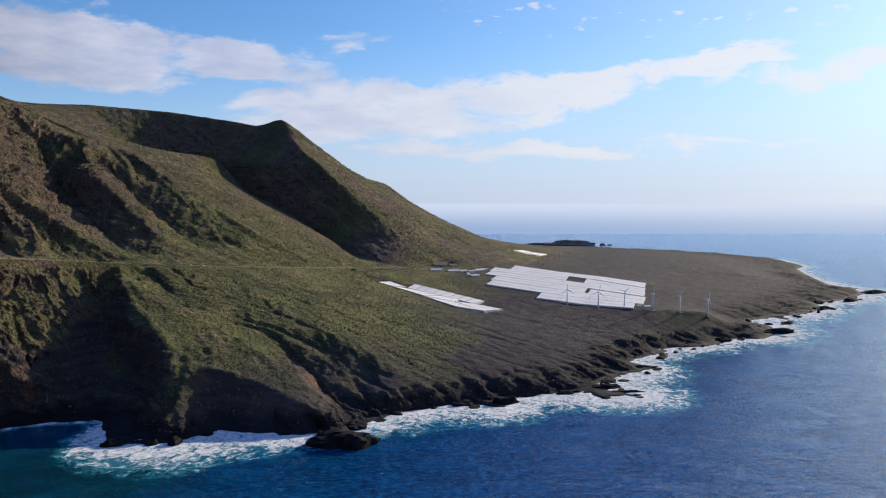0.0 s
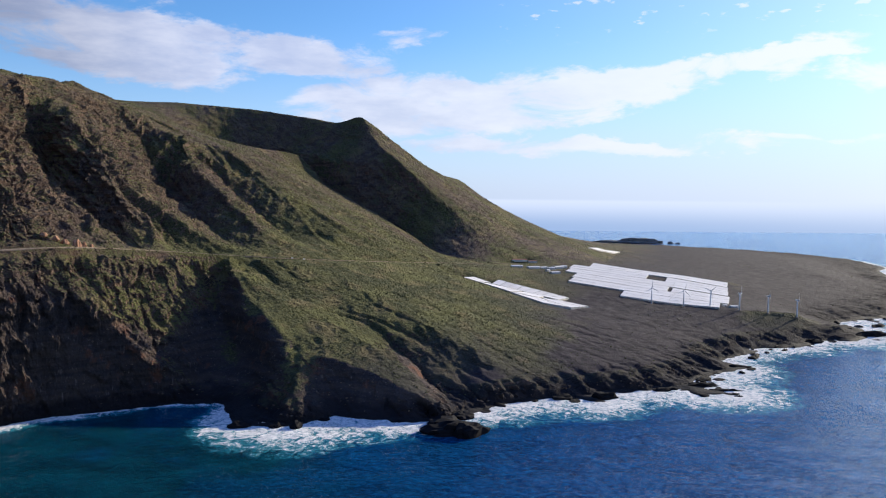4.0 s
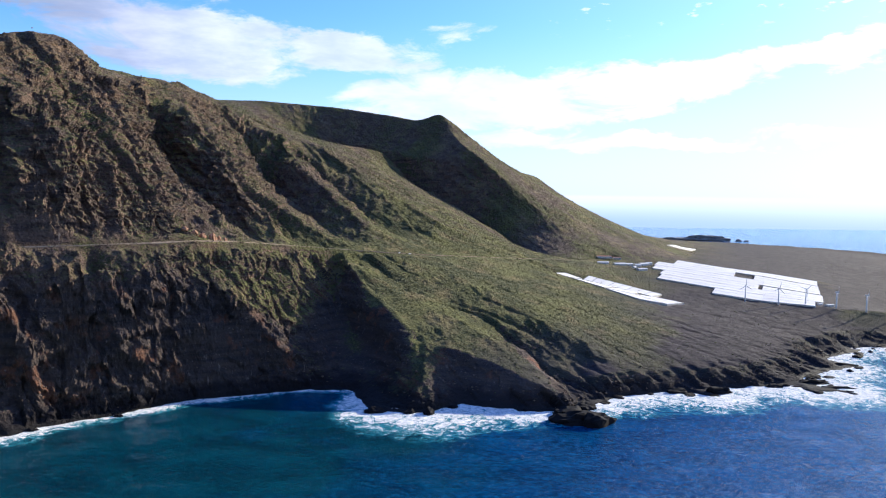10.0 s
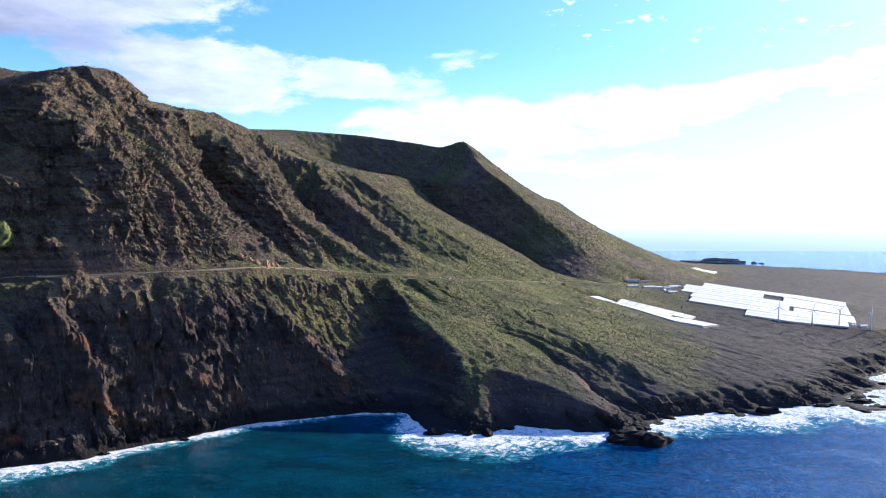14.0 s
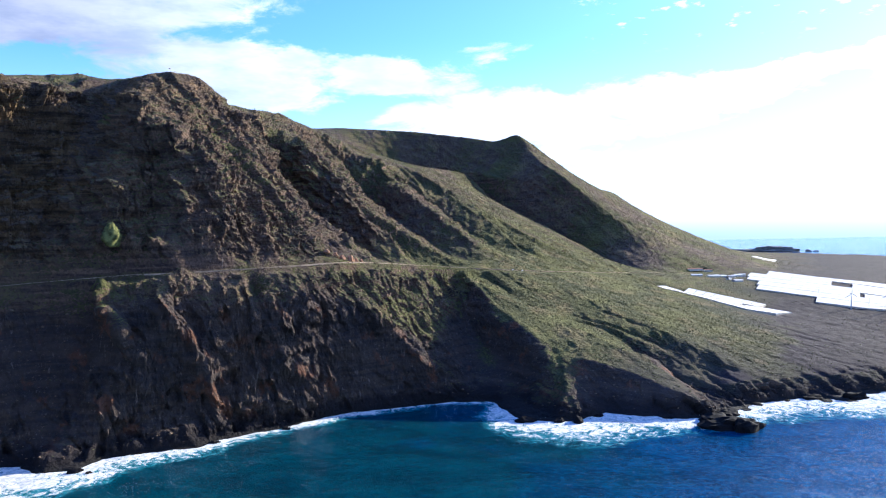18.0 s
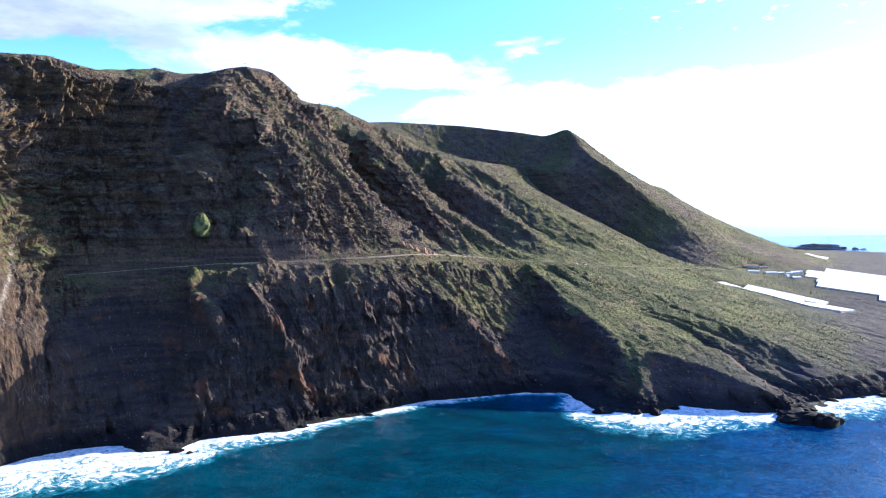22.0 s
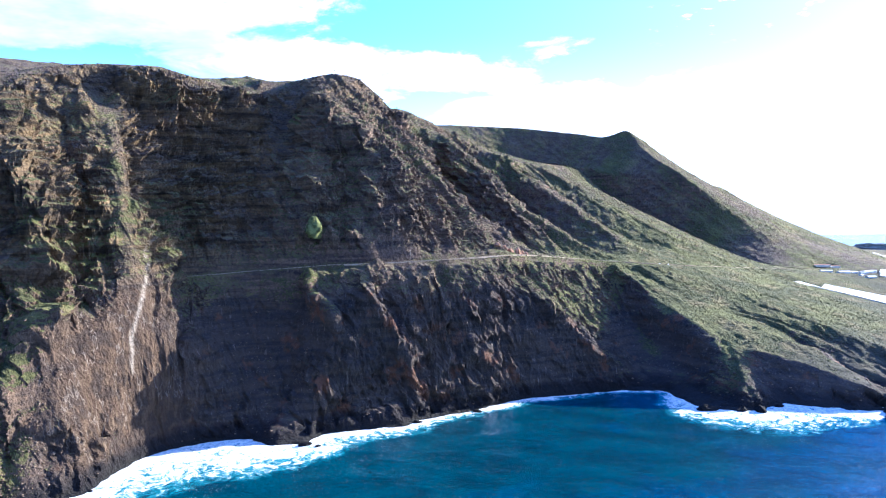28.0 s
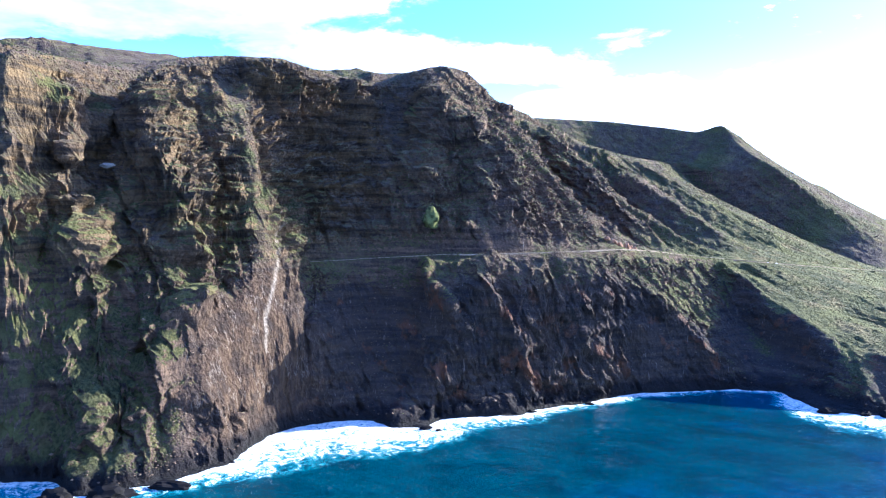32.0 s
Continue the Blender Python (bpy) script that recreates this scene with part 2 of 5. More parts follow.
    # lava plain
    stone = n.mix(n.ramp(mid, 0.35, 0.68), (0.026, 0.022, 0.025), (0.056, 0.045, 0.048))
    stone = n.mix(n.math("MULTIPLY", n.ramp(fine, 0.5, 0.7), 0.25), stone, (0.058, 0.055, 0.044))
    earth = n.mix(lava, earth, stone)
    steep = n.math("ADD", up, n.math("MULTIPLY", n.math("SUBTRACT", n.noise(p, 0.10, 6.0, 0.68), 0.5), 0.6))
    steep = n.math("SUBTRACT", steep, n.math("MULTIPLY", n.attribute("basalt"), 0.6))
    steep = n.math("ADD", steep, n.math("MULTIPLY", n.ramp(green, 0.72, 1.0), 0.30))
    colour = n.mix(n.ramp(steep, 0.30, 0.50), rock, earth)
    # wave-washed black rock at the water
    level = n.add("ShaderNodeSeparateXYZ", [(0, p)]).outputs[2]
    shore_rock = n.ramp(n.math("ADD", level, n.math("MULTIPLY", mid, -26.0)), 10.0, -3.0)
    colour = n.mix(n.math("MULTIPLY", shore_rock, 0.97), colour, (0.024, 0.021, 0.023))
    wet = n.ramp(n.math("ADD", level, n.math("MULTIPLY", fine, -4.0)), 4.5, 0.0)
    colour = n.mix(wet, colour, (0.018, 0.017, 0.018))
    n.put(shader, "Base Color", colour)
    n.put(shader, "Roughness", n.ramp(wet, 0.0, 1.0, 0.95, 0.8))
    crack = n.add("ShaderNodeTexVoronoi", [("Vector", n.scaled(p, 0.20, 0.20, 0.15)), ("Scale", 1.0), ("Detail", 2.0)], feature="F1").outputs[0]
    relief = n.math("ADD", n.math("MULTIPLY", fine, 1.0), n.math("MULTIPLY", n.noise(p, 1.1, 4.0, 0.65), 0.7))
    relief = n.math("ADD", relief, n.math("MULTIPLY", crack, 0.7))
    n.put(shader, "Normal", n.add("ShaderNodeBump", [("Height", relief), ("Strength", n.math("MULTIPLY", n.ramp(up, 0.75, 0.97, 1.0, 0.6), n.ramp(lava, 0.0, 1.0, 1.0, 0.4))), ("Distance", 4.5)]))
    return m


def water_material():
    m = bpy.data.materials.new("sea_water")
    m.use_nodes = True
    n = Nodes(m.node_tree)
    p = n.position()
    surf, shallow = n.attribute("surf"), n.attribute("shallow")
    swell = n.noise(n.scaled(p, 0.016, 0.026, 0.01), 1.0, 7.0, 0.66, 0.4)
    chop = n.noise(n.scaled(p, 0.13, 0.20, 0.1), 1.0, 7.0, 0.7, 0.2)
    ripple = n.noise(p, 0.6, 4.0, 0.6)
    deep = n.mix(n.ramp(swell, 0.3, 0.7), (0.002, 0.030, 0.130), (0.004, 0.066, 0.240))
    deep = n.mix(n.math("MULTIPLY", n.ramp(chop, 0.46, 0.64), 0.85), deep, (0.012, 0.140, 0.38))
    deep = n.mix(n.math("MULTIPLY", n.ramp(chop, 0.48, 0.34), 0.7), deep, (0.001, 0.018, 0.085))
    wavelet = n.noise(n.scaled(p, 0.34, 0.52, 0.2), 1.0, 5.0, 0.7, 0.3)
    deep = n.mix(n.math("MULTIPLY", n.ramp(wavelet, 0.52, 0.72), 0.75), deep, (0.022, 0.150, 0.36))
    deep = n.mix(n.math("MULTIPLY", n.ramp(wavelet, 0.50, 0.30), 0.6), deep, (0.001, 0.014, 0.065))
    teal = n.mix(n.ramp(swell, 0.3, 0.7), (0.002, 0.026, 0.042), (0.004, 0.056, 0.082))
    teal = n.mix(n.math("MULTIPLY", n.ramp(chop, 0.50, 0.68), 0.6), teal, (0.007, 0.078, 0.108))
    body = n.mix(shallow, deep, teal)
    # broken white water: lace that closes up at the shore
    lace = n.noise(n.scaled(p, 0.075, 0.075, 0.05), 1.0, 9.0, 0.68, 1.4)
    thread = n.noise(n.scaled(p, 0.45, 0.45, 0.2), 1.0, 5.0, 0.68, 1.0)
    wash = n.math("ADD", surf, n.math("MULTIPLY", n.math("SUBTRACT", lace, 0.5), 2.6))
    wash = n.math("ADD", wash, n.math("MULTIPLY", n.math("SUBTRACT", thread, 0.5), 1.5))
    milk = n.math("MULTIPLY", n.ramp(wash, -0.05, 0.55), n.ramp(surf, 0.0, 0.22))
    foam = n.math("MULTIPLY", n.ramp(wash, 0.45, 0.76), n.ramp(surf, 0.03, 0.25))
    caps = n.math("MULTIPLY", n.ramp(n.noise(n.scaled(p, 0.12, 0.2, 0.1, (7, 3, 0)), 1.0, 5.0, 0.7), 0.70, 0.745), n.ramp(n.add("ShaderNodeVectorMath", [(0, p)], operation="LENGTH").outputs["Value"], 2400.0, 1100.0, 0.0, 0.8))
    body = n.mix(n.math("MULTIPLY", milk, 0.75), body, (0.06, 0.36, 0.44))
    white = n.math("MAXIMUM", foam, caps)
    relief = n.math("ADD", n.math("MULTIPLY", swell, 3.0), n.math("ADD", n.math("MULTIPLY", chop, 1.2), n.math("MULTIPLY", n.math("ADD", ripple, wavelet), 0.35)))
    relief = n.math("ADD", relief, n.math("MULTIPLY", white, 0.25))
    bump = n.add("ShaderNodeBump", [("Height", relief), ("Strength", 0.55), ("Distance", 2.6)])
    depth = n.add("ShaderNodeBsdfDiffuse", [("Color", n.mix(white, body, n.mix(n.ramp(n.noise(p, 0.22, 6.0, 0.7), 0.34, 0.62), (0.48, 0.51, 0.51), (0.86, 0.84, 0.79)))), ("Normal", bump.outputs[0])])
    gloss = n.add("ShaderNodeBsdfGlossy", [("Color", (0.84, 0.92, 1.0, 1)), ("Roughness", 0.16), ("Normal", bump.outputs[0])])
    fresnel = n.add("ShaderNodeFresnel", [("IOR", 1.33), ("Normal", bump.outputs[0])])
    share = n.math("MULTIPLY", n.ramp(fresnel.outputs[0], 0.16, 0.58, 0.0, 0.87), n.math("SUBTRACT", 1.0, white))
    both = n.add("ShaderNodeMixShader", [(0, share), (1, depth), (2, gloss)])
    n.add("ShaderNodeOutputMaterial", [(0, both)])
    return m


def sheeting_material():
    m, n, shader = material("greenhouse_sheeting", 0.55, 0.35)
    p = n.position()
    turned = n.add("ShaderNodeMapping", [("Vector", p), ("Rotation", (0, 0, radians(22)))]).outputs[0]
    stain = n.noise(p, 0.05, 6.0, 0.6)
    fine = n.noise(n.scaled(turned, 0.9, 0.08, 0.5), 1.0, 4.0, 0.6)
    own = n.add("ShaderNodeObjectInfo").outputs["Random"]
    c = n.mix(n.ramp(stain, 0.3, 0.7), (0.70, 0.66, 0.61), (0.82, 0.78, 0.72))
    c = n.mix(n.math("MULTIPLY", n.ramp(fine, 0.5, 0.72), 0.4), c, (0.52, 0.48, 0.42))
    c = n.mix(n.math("MULTIPLY", own, 0.4), c, (0.56, 0.51, 0.44))
    n.put(shader, "Base Color", c)
    bumped(n, shader, fine, 0.3, 0.2)
    return m


GROUND = ground_material()
WATER = water_material()
SHEETING = sheeting_material()
WALLING = plain("greenhouse_curtain", (0.66, 0.61, 0.53), 0.8, 0.2, 0.3)
STEEL_WHITE = plain("painted_steel", (0.78, 0.79, 0.80), 0.45, 0.3, 0.08, 0.5)
BLADE_GREY = plain("blade_fibreglass", (0.62, 0.63, 0.65), 0.4, 0.4, 0.08, 0.5)
ASPHALT = plain("asphalt", (0.12, 0.115, 0.105), 0.9, 0.3, 0.3)
PARAPET = plain("road_parapet", (0.33, 0.25, 0.18), 0.9, 0.15, 0.4)
CUTTING = plain("red_cutting", (0.34, 0.185, 0.105), 0.95, 0.12, 0.45)
SEA_ROCK = plain("wet_basalt", (0.011, 0.010, 0.011), 0.85, 0.12, 0.4, 0.1)
RENDER_WHITE = plain("limewash", (0.74, 0.72, 0.68), 0.85, 0.2, 0.15)
ISLET_SCRUB = plain("islet_scrub", (0.22, 0.21, 0.19), 0.95, 0.03, 0.4, 0.1)
ROOF_RED = plain("roof_tile", (0.30, 0.14, 0.09), 0.9, 0.4, 0.3)
GLASS_DARK = plain("window_glass", (0.03, 0.035, 0.04), 0.15, 0.5, 0.1, 0.6)
CAR_WHITE = plain("car_paint", (0.80, 0.80, 0.80), 0.3, 0.5, 0.05, 0.5)
PALE_SLAB = plain("pale_tuff", (0.32, 0.29, 0.25), 0.95, 0.4, 0.3)
KNOB_GREEN = plain("knob_scrub", (0.12, 0.125, 0.045), 0.95, 0.25, 0.55, 0.1)
RUBBER = plain("tyre_rubber", (0.02, 0.02, 0.02), 0.8, 0.5, 0.1)


def foliage_material(name, a, b):
    m, n, shader = material(name, 0.9, 0.15)
    own = n.add("ShaderNodeNewGeometry").outputs["Random Per Island"]
    p = n.position()
    c = n.mix(own, a, b)
    c = n.mix(n.math("MULTIPLY", n.ramp(n.noise(p, 1.4, 3.0), 0.4, 0.7), 0.5), c, tuple(v * 0.55 for v in a))
    n.put(shader, "Base Color", c)
    return m


STONE_LOOSE = foliage_material("loose_basalt", (0.060, 0.045, 0.036), (0.21, 0.15, 0.105))
SCRUB_GREEN = foliage_material("scrub_leaves", (0.058, 0.066, 0.030), (0.112, 0.116, 0.050))


# ---------------------------------------------------------------- the lie of the land
# Lines of the plan, metres east, north and up: shore, breaks, spurs, gullies, rims.
SHORE_WEST = [(-1300, 170), (-1120, 206), (-1017, 221), (-973, 242), (-938, 216), (-912, 232), (-883, 277), (-862, 325), (-884, 371), (-874, 432), (-838, 478), (-800, 494), (-764, 480), (-732, 494), (-742, 526), (-700, 545), (-650, 576), (-638, 606), (-588, 656), (-545, 715), (-500, 742), (-425, 784), (-367, 791), (-345, 745), (-322, 714), (-270, 717), (-232, 756), (-190, 750)]
SHORE_EAST = [(-147, 744), (-112, 756), (-80, 784), (-40, 828), (2, 849), (38, 857), (61, 843), (76, 880), (115, 896), (173, 917), (187, 891), (238, 890), (205, 918), (200, 955), (234, 990), (300, 1039), (266, 1077), (300, 1108), (353, 1159), (330, 1174), (378, 1182), (432, 1198), (462, 1226), (455, 1240), (505, 1262), (543, 1253), (589, 1306), (614, 1385), (578, 1438)]
SHORE = SHORE_WEST + SHORE_EAST
SHORE_FAR = [(660, 1488), (737, 1522), (820, 1601), (852, 1689), (965, 1752), (1051, 1857), (1093, 1976), (1060, 2020), (1120, 2269), (1197, 2515), (1270, 2613), (1301, 2873), (1220, 3107), (1040, 3338), (790, 3540), (352, 3685), (-300, 3700)]
# low cliff edge of the lava coast
COAST_EDGE = [[(-78, 826, 22), (0, 884, 20), (60, 905, 18), (120, 940, 18), (165, 985, 18), (215, 1080, 19), (300, 1190, 18), (375, 1250, 20), (450, 1275, 20), (540, 1315, 16), (535, 1450, 16), (640, 1540, 14), (760, 1620, 14), (830, 1740, 12), (930, 1800, 12), (1020, 1890, 12), (1010, 2040, 10), (1080, 2290, 10), (1150, 2520, 10), (1225, 2640, 10), (1250, 2870, 10), (1180, 3080, 10), (1000, 3290, 10), (760, 3480, 10), (340, 3620, 12)]]
# road
ROAD_LINE = [[(-916, 566, 167), (-887, 587, 168), (-856, 603, 170), (-822, 615, 172), (-791, 622, 174), (-755, 636, 176), (-722, 649, 176), (-637, 724, 176), (-572, 805, 176), (-545, 865, 171), (-496, 957, 160), (-440, 1020, 151), (-370, 1092, 141), (-290, 1210, 128), (-200, 1370, 112), (-120, 1520, 98), (-41, 1634, 88), (20, 1690, 88)]]
# plain
PLAIN = [[(-122, 1396, 78), (0, 1340, 62), (103, 1300, 46)], [(100, 1674, 80), (300, 1640, 66), (452, 1659, 54)], [(228, 1356, 43), (350, 1335, 41), (472, 1312, 40)],
    [(190, 1740, 80), (300, 2200, 66), (420, 2800, 50), (380, 3300, 34)], [(800, 2000, 36), (900, 2600, 34), (800, 3100, 28)]]
# left cliff and the ochre buttress
HIGH_CLIFF = [[(-1113, 504, 396), (-1066, 398, 298), (-1056, 338, 252), (-1044, 290, 210), (-1024, 256, 165), (-1004, 250, 70)],
    [(-1090, 290, 388), (-1078, 280, 372), (-1052, 264, 318), (-1035, 247, 268), (-1034, 240, 228), (-1052, 236, 190), (-1076, 230, 140), (-1092, 222, 60)],
    [(-1085, 370, 388), (-1065, 355, 362), (-1052, 330, 318), (-1040, 318, 290)], [(-938, 220, 6), (-941, 280, 24), (-973, 275, 80), (-990, 270, 112)],
    [(-1018, 310, 236), (-990, 297, 198), (-974, 288, 168), (-968, 278, 122), (-962, 268, 80)]]
HIGH_CLIFF_PART2 = [[(-983, 339, 176), (-968, 330, 134), (-950, 318, 92)], [(-1039, 515, 348), (-993, 475, 299), (-960, 440, 245)],
    [(-885, 282, 6), (-902, 312, 50), (-909, 333, 93), (-900, 376, 116), (-895, 448, 165), (-925, 470, 250), (-940, 490, 290), (-990, 545, 345), (-1065, 598, 392)],
    [(-866, 330, 4), (-880, 366, 60), (-885, 420, 110), (-872, 490, 118), (-870, 518, 124)],
    [(-909, 333, 93), (-928, 344, 142), (-944, 360, 178), (-942, 396, 236), (-990, 408, 314), (-1012, 414, 340), (-1050, 440, 380)]]
HIGH_CLIFF_PART3 = [[(-996, 338, 160), (-1022, 352, 216), (-1046, 372, 262)], [(-938, 374, 108), (-942, 396, 124), (-938, 425, 160)]]
# dark recess behind the buttress
RECESS = [[(-866, 458, 6), (-880, 500, 85), (-914, 566, 168), (-945, 582, 252), (-970, 640, 330)],
    [(-812, 500, 5), (-832, 562, 80), (-856, 603, 170), (-880, 655, 245), (-895, 720, 320), (-915, 780, 370), (-950, 835, 402)]]
# spur under the summit
SUMMIT_SPUR = [[(-735, 503, 4), (-739, 528, 22), (-743, 545, 60), (-735, 551, 88), (-732, 573, 122), (-758, 587, 140), (-783, 604, 164)],
    [(-705, 602, 148), (-703, 645, 177), (-720, 664, 210), (-726, 690, 250), (-742, 734, 338), (-790, 740, 372), (-828, 750, 402), (-860, 860, 440)],
    [(-764, 488, 4), (-774, 540, 24), (-787, 574, 90), (-798, 600, 134), (-793, 624, 174), (-793, 646, 222), (-812, 690, 325)], [(-746, 652, 192), (-764, 690, 244), (-782, 728, 322)],
    [(-850, 700, 300), (-872, 780, 360), (-905, 860, 415)], [(-690, 860, 262), (-640, 850, 214), (-600, 850, 176)]]
SUMMIT_SPUR_PART2 = [[(-690, 715, 215), (-672, 690, 177)], [(-620, 775, 190), (-608, 762, 174)]]
# cliff edge below the road
LOW_CLIFF = [[(-705, 602, 148), (-692, 640, 158), (-668, 664, 160), (-632, 657, 141), (-624, 686, 155), (-603, 697, 148), (-576, 717, 120), (-574, 745, 144), (-542, 764, 122), (-498, 788, 108), (-463, 784, 67), (-440, 794, 38)],
    [(-645, 602, 4), (-654, 613, 32), (-664, 622, 70), (-684, 618, 112), (-705, 602, 148)], [(-630, 622, 3), (-642, 642, 48), (-630, 660, 84), (-638, 660, 120)],
    [(-590, 660, 5), (-592, 680, 60), (-606, 690, 130)], [(-545, 720, 4), (-540, 738, 62), (-540, 758, 100)], [(-490, 748, 4), (-484, 768, 40), (-470, 796, 66)]]
LOW_CLIFF_PART2 = [[(-760, 545, 99), (-732, 552, 88), (-703, 592, 88), (-683, 610, 91), (-650, 648, 106), (-626, 664, 84)], [(-758, 543, 44), (-714, 569, 45), (-672, 615, 56)], [(-725, 553, 14), (-676, 586, 18), (-647, 615, 25)],
    [(-425, 790, 4), (-428, 802, 34), (-446, 798, 43), (-470, 860, 92), (-500, 930, 146)]]
# amphitheatre and the nose
AMPHITHEATRE = [[(-388, 796, 3), (-400, 830, 18), (-412, 870, 44), (-436, 930, 95), (-452, 975, 136), (-455, 1005, 149)],
    [(-446, 985, 132), (-425, 940, 92), (-398, 890, 56), (-364, 850, 36), (-342, 815, 20), (-322, 770, 6)],
    [(-262, 720, 4), (-270, 745, 24), (-290, 790, 46), (-307, 827, 66), (-330, 856, 82), (-378, 905, 104), (-420, 965, 134), (-440, 1005, 149)],
    [(-305, 822, 60), (-250, 812, 52), (-190, 792, 40), (-140, 768, 24), (-112, 760, 10)], [(-232, 760, 3), (-236, 776, 14), (-240, 800, 38)]]
# gully of the green slope
GULLY = [[(-420, 1085, 152), (-340, 1012, 112), (-275, 958, 84), (-199, 925, 60), (-150, 860, 26), (-112, 796, 6)], [(-330, 960, 102), (-255, 900, 76), (-180, 840, 48), (-130, 790, 22)],
    [(-300, 1080, 118), (-190, 1000, 82), (-110, 930, 52), (-40, 880, 26)]]
# ribs and gullies of the upper slope
UPPER_RIBS = [[(-800, 980, 409), (-735, 900, 335), (-656, 831, 263), (-605, 815, 205), (-572, 812, 177)], [(-742, 734, 338), (-690, 755, 262), (-655, 760, 205), (-632, 735, 178)],
    [(-835, 1140, 372), (-800, 1102, 334), (-764, 1080, 296), (-700, 1020, 230), (-645, 995, 202), (-590, 966, 174), (-540, 940, 162)],
    [(-866, 1394, 428), (-810, 1240, 398), (-760, 1145, 368), (-722, 1112, 346), (-682, 1085, 322), (-640, 1050, 282), (-612, 1025, 246), (-555, 995, 190)]]
UPPER_RIBS_PART2 = [[(-770, 1420, 338), (-748, 1395, 316), (-700, 1335, 266), (-628, 1250, 222), (-525, 1155, 180), (-460, 1090, 157)],
    [(-866, 1394, 428), (-780, 1500, 385), (-726, 1553, 358), (-650, 1750, 350), (-582, 1917, 343)],
    [(-751, 1470, 368), (-691, 1435, 347), (-600, 1305, 280), (-500, 1216, 218), (-440, 1145, 174), (-390, 1110, 148)], [(-651, 1546, 340), (-566, 1475, 290), (-488, 1409, 242), (-383, 1295, 178)],
    [(-640, 1430, 284), (-572, 1375, 238), (-495, 1302, 194), (-405, 1225, 156)]]
UPPER_RIBS_PART3 = [[(-582, 1917, 343), (-489, 1850, 255), (-378, 1780, 204), (-263, 1700, 150), (-184, 1600, 104)]]
# valley and the far mountain
FAR_MOUNTAIN = [[(-900, 1900, 400), (-760, 1985, 350), (-640, 1960, 300), (-540, 1915, 250), (-450, 1855, 210), (-350, 1790, 168), (-250, 1722, 128), (-184, 1650, 104), (-90, 1610, 92)],
    [(-1300, 2250, 520), (-1009, 2150, 506), (-774, 2150, 486), (-594, 2130, 458), (-525, 2112, 443), (-490, 2108, 450), (-468, 2106, 461), (-448, 2105, 463), (-388, 2120, 415), (-338, 2140, 373), (-255, 2180, 305), (-170, 2210, 284), (-64, 2260, 199), (65, 2330, 116), (202, 2420, 80)],
    [(-430, 2095, 440), (-405, 2040, 402), (-372, 1975, 368), (-315, 1905, 326), (-235, 1850, 258), (-143, 1798, 186), (-75, 1745, 134), (-30, 1690, 104)]]
FAR_MOUNTAIN_PART2 = [[(-760, 2060, 408), (-600, 2000, 352), (-500, 1930, 330), (-448, 1915, 324), (-395, 1907, 316), (-330, 1866, 272), (-280, 1830, 232), (-216, 1736, 150)],
    [(-250, 1990, 300), (-150, 1930, 232), (-60, 1900, 176), (20, 1860, 128)]]
# the rim, the summit and the tableland
RIM = [[(-1061, 270, 388), (-1085, 340, 392), (-1110, 440, 396), (-1118, 505, 402), (-1111, 585, 433), (-1084, 632, 441), (-1027, 683, 443), (-995, 700, 430), (-978, 759, 425), (-955, 830, 420), (-942, 896, 446), (-893, 925, 462), (-872, 960, 466)],
    [(-885, 985, 472), (-850, 985, 458), (-803, 981, 411)], [(-803, 981, 411), (-853, 1079, 420), (-890, 1200, 440), (-894, 1337, 452), (-868, 1392, 430)],
    [(-937, 1463, 464), (-1000, 1650, 470), (-1100, 1900, 490)]]
RIM_PART2 = [[(-1759, 838, 556), (-1732, 945, 567), (-1709, 1041, 569), (-1653, 1227, 580), (-1600, 1800, 560), (-1700, 2400, 560)],
    [(-1180, 300, 410), (-1200, 500, 415), (-1150, 750, 440), (-1040, 950, 468), (-1060, 1200, 480)], [(-1850, 100, 480), (-1850, 600, 540)]]
LINES = COAST_EDGE + ROAD_LINE + PLAIN + HIGH_CLIFF + HIGH_CLIFF_PART2 + HIGH_CLIFF_PART3 + RECESS + SUMMIT_SPUR + SUMMIT_SPUR_PART2 + LOW_CLIFF + LOW_CLIFF_PART2 + AMPHITHEATRE + GULLY + UPPER_RIBS + UPPER_RIBS_PART2 + UPPER_RIBS_PART3 + FAR_MOUNTAIN + FAR_MOUNTAIN_PART2 + RIM + RIM_PART2

# rills cut into the green slope: depth, half width, and the line in plan
RILLS = [(9.0, 7.0, [(-420, 1040), (-364, 985), (-303, 950), (-239, 943), (-192, 914), (-157, 874), (-128, 822)]), (7.0, 6.0, [(-276, 968), (-199, 943), (-132, 909), (-90, 868), (-60, 835)]),
         (5.0, 5.0, [(-390, 1060), (-353, 1029), (-282, 1014), (-198, 987), (-123, 931), (-64, 873)]), (4.0, 5.0, [(-260, 1050), (-197, 1024), (-118, 976), (-55, 927), (7, 880)]),
         (3.5, 5.0, [(-160, 1050), (-98, 1018), (-6, 953), (55, 905)]), (3.5, 6.0, [(-330, 1175), (-233, 1158), (-138, 1104), (-51, 1048), (12, 1009), (110, 960)]),
         (3.0, 5.0, [(-196, 1403), (-150, 1290), (-136, 1241), (-60, 1180), (60, 1110), (170, 1040)]), (3.0, 6.0, [(40, 1240), (108, 1222), (196, 1184), (287, 1187), (340, 1190)]), (6.0, 6.0, [(-164, 940), (-110, 880), (-88, 832)])]

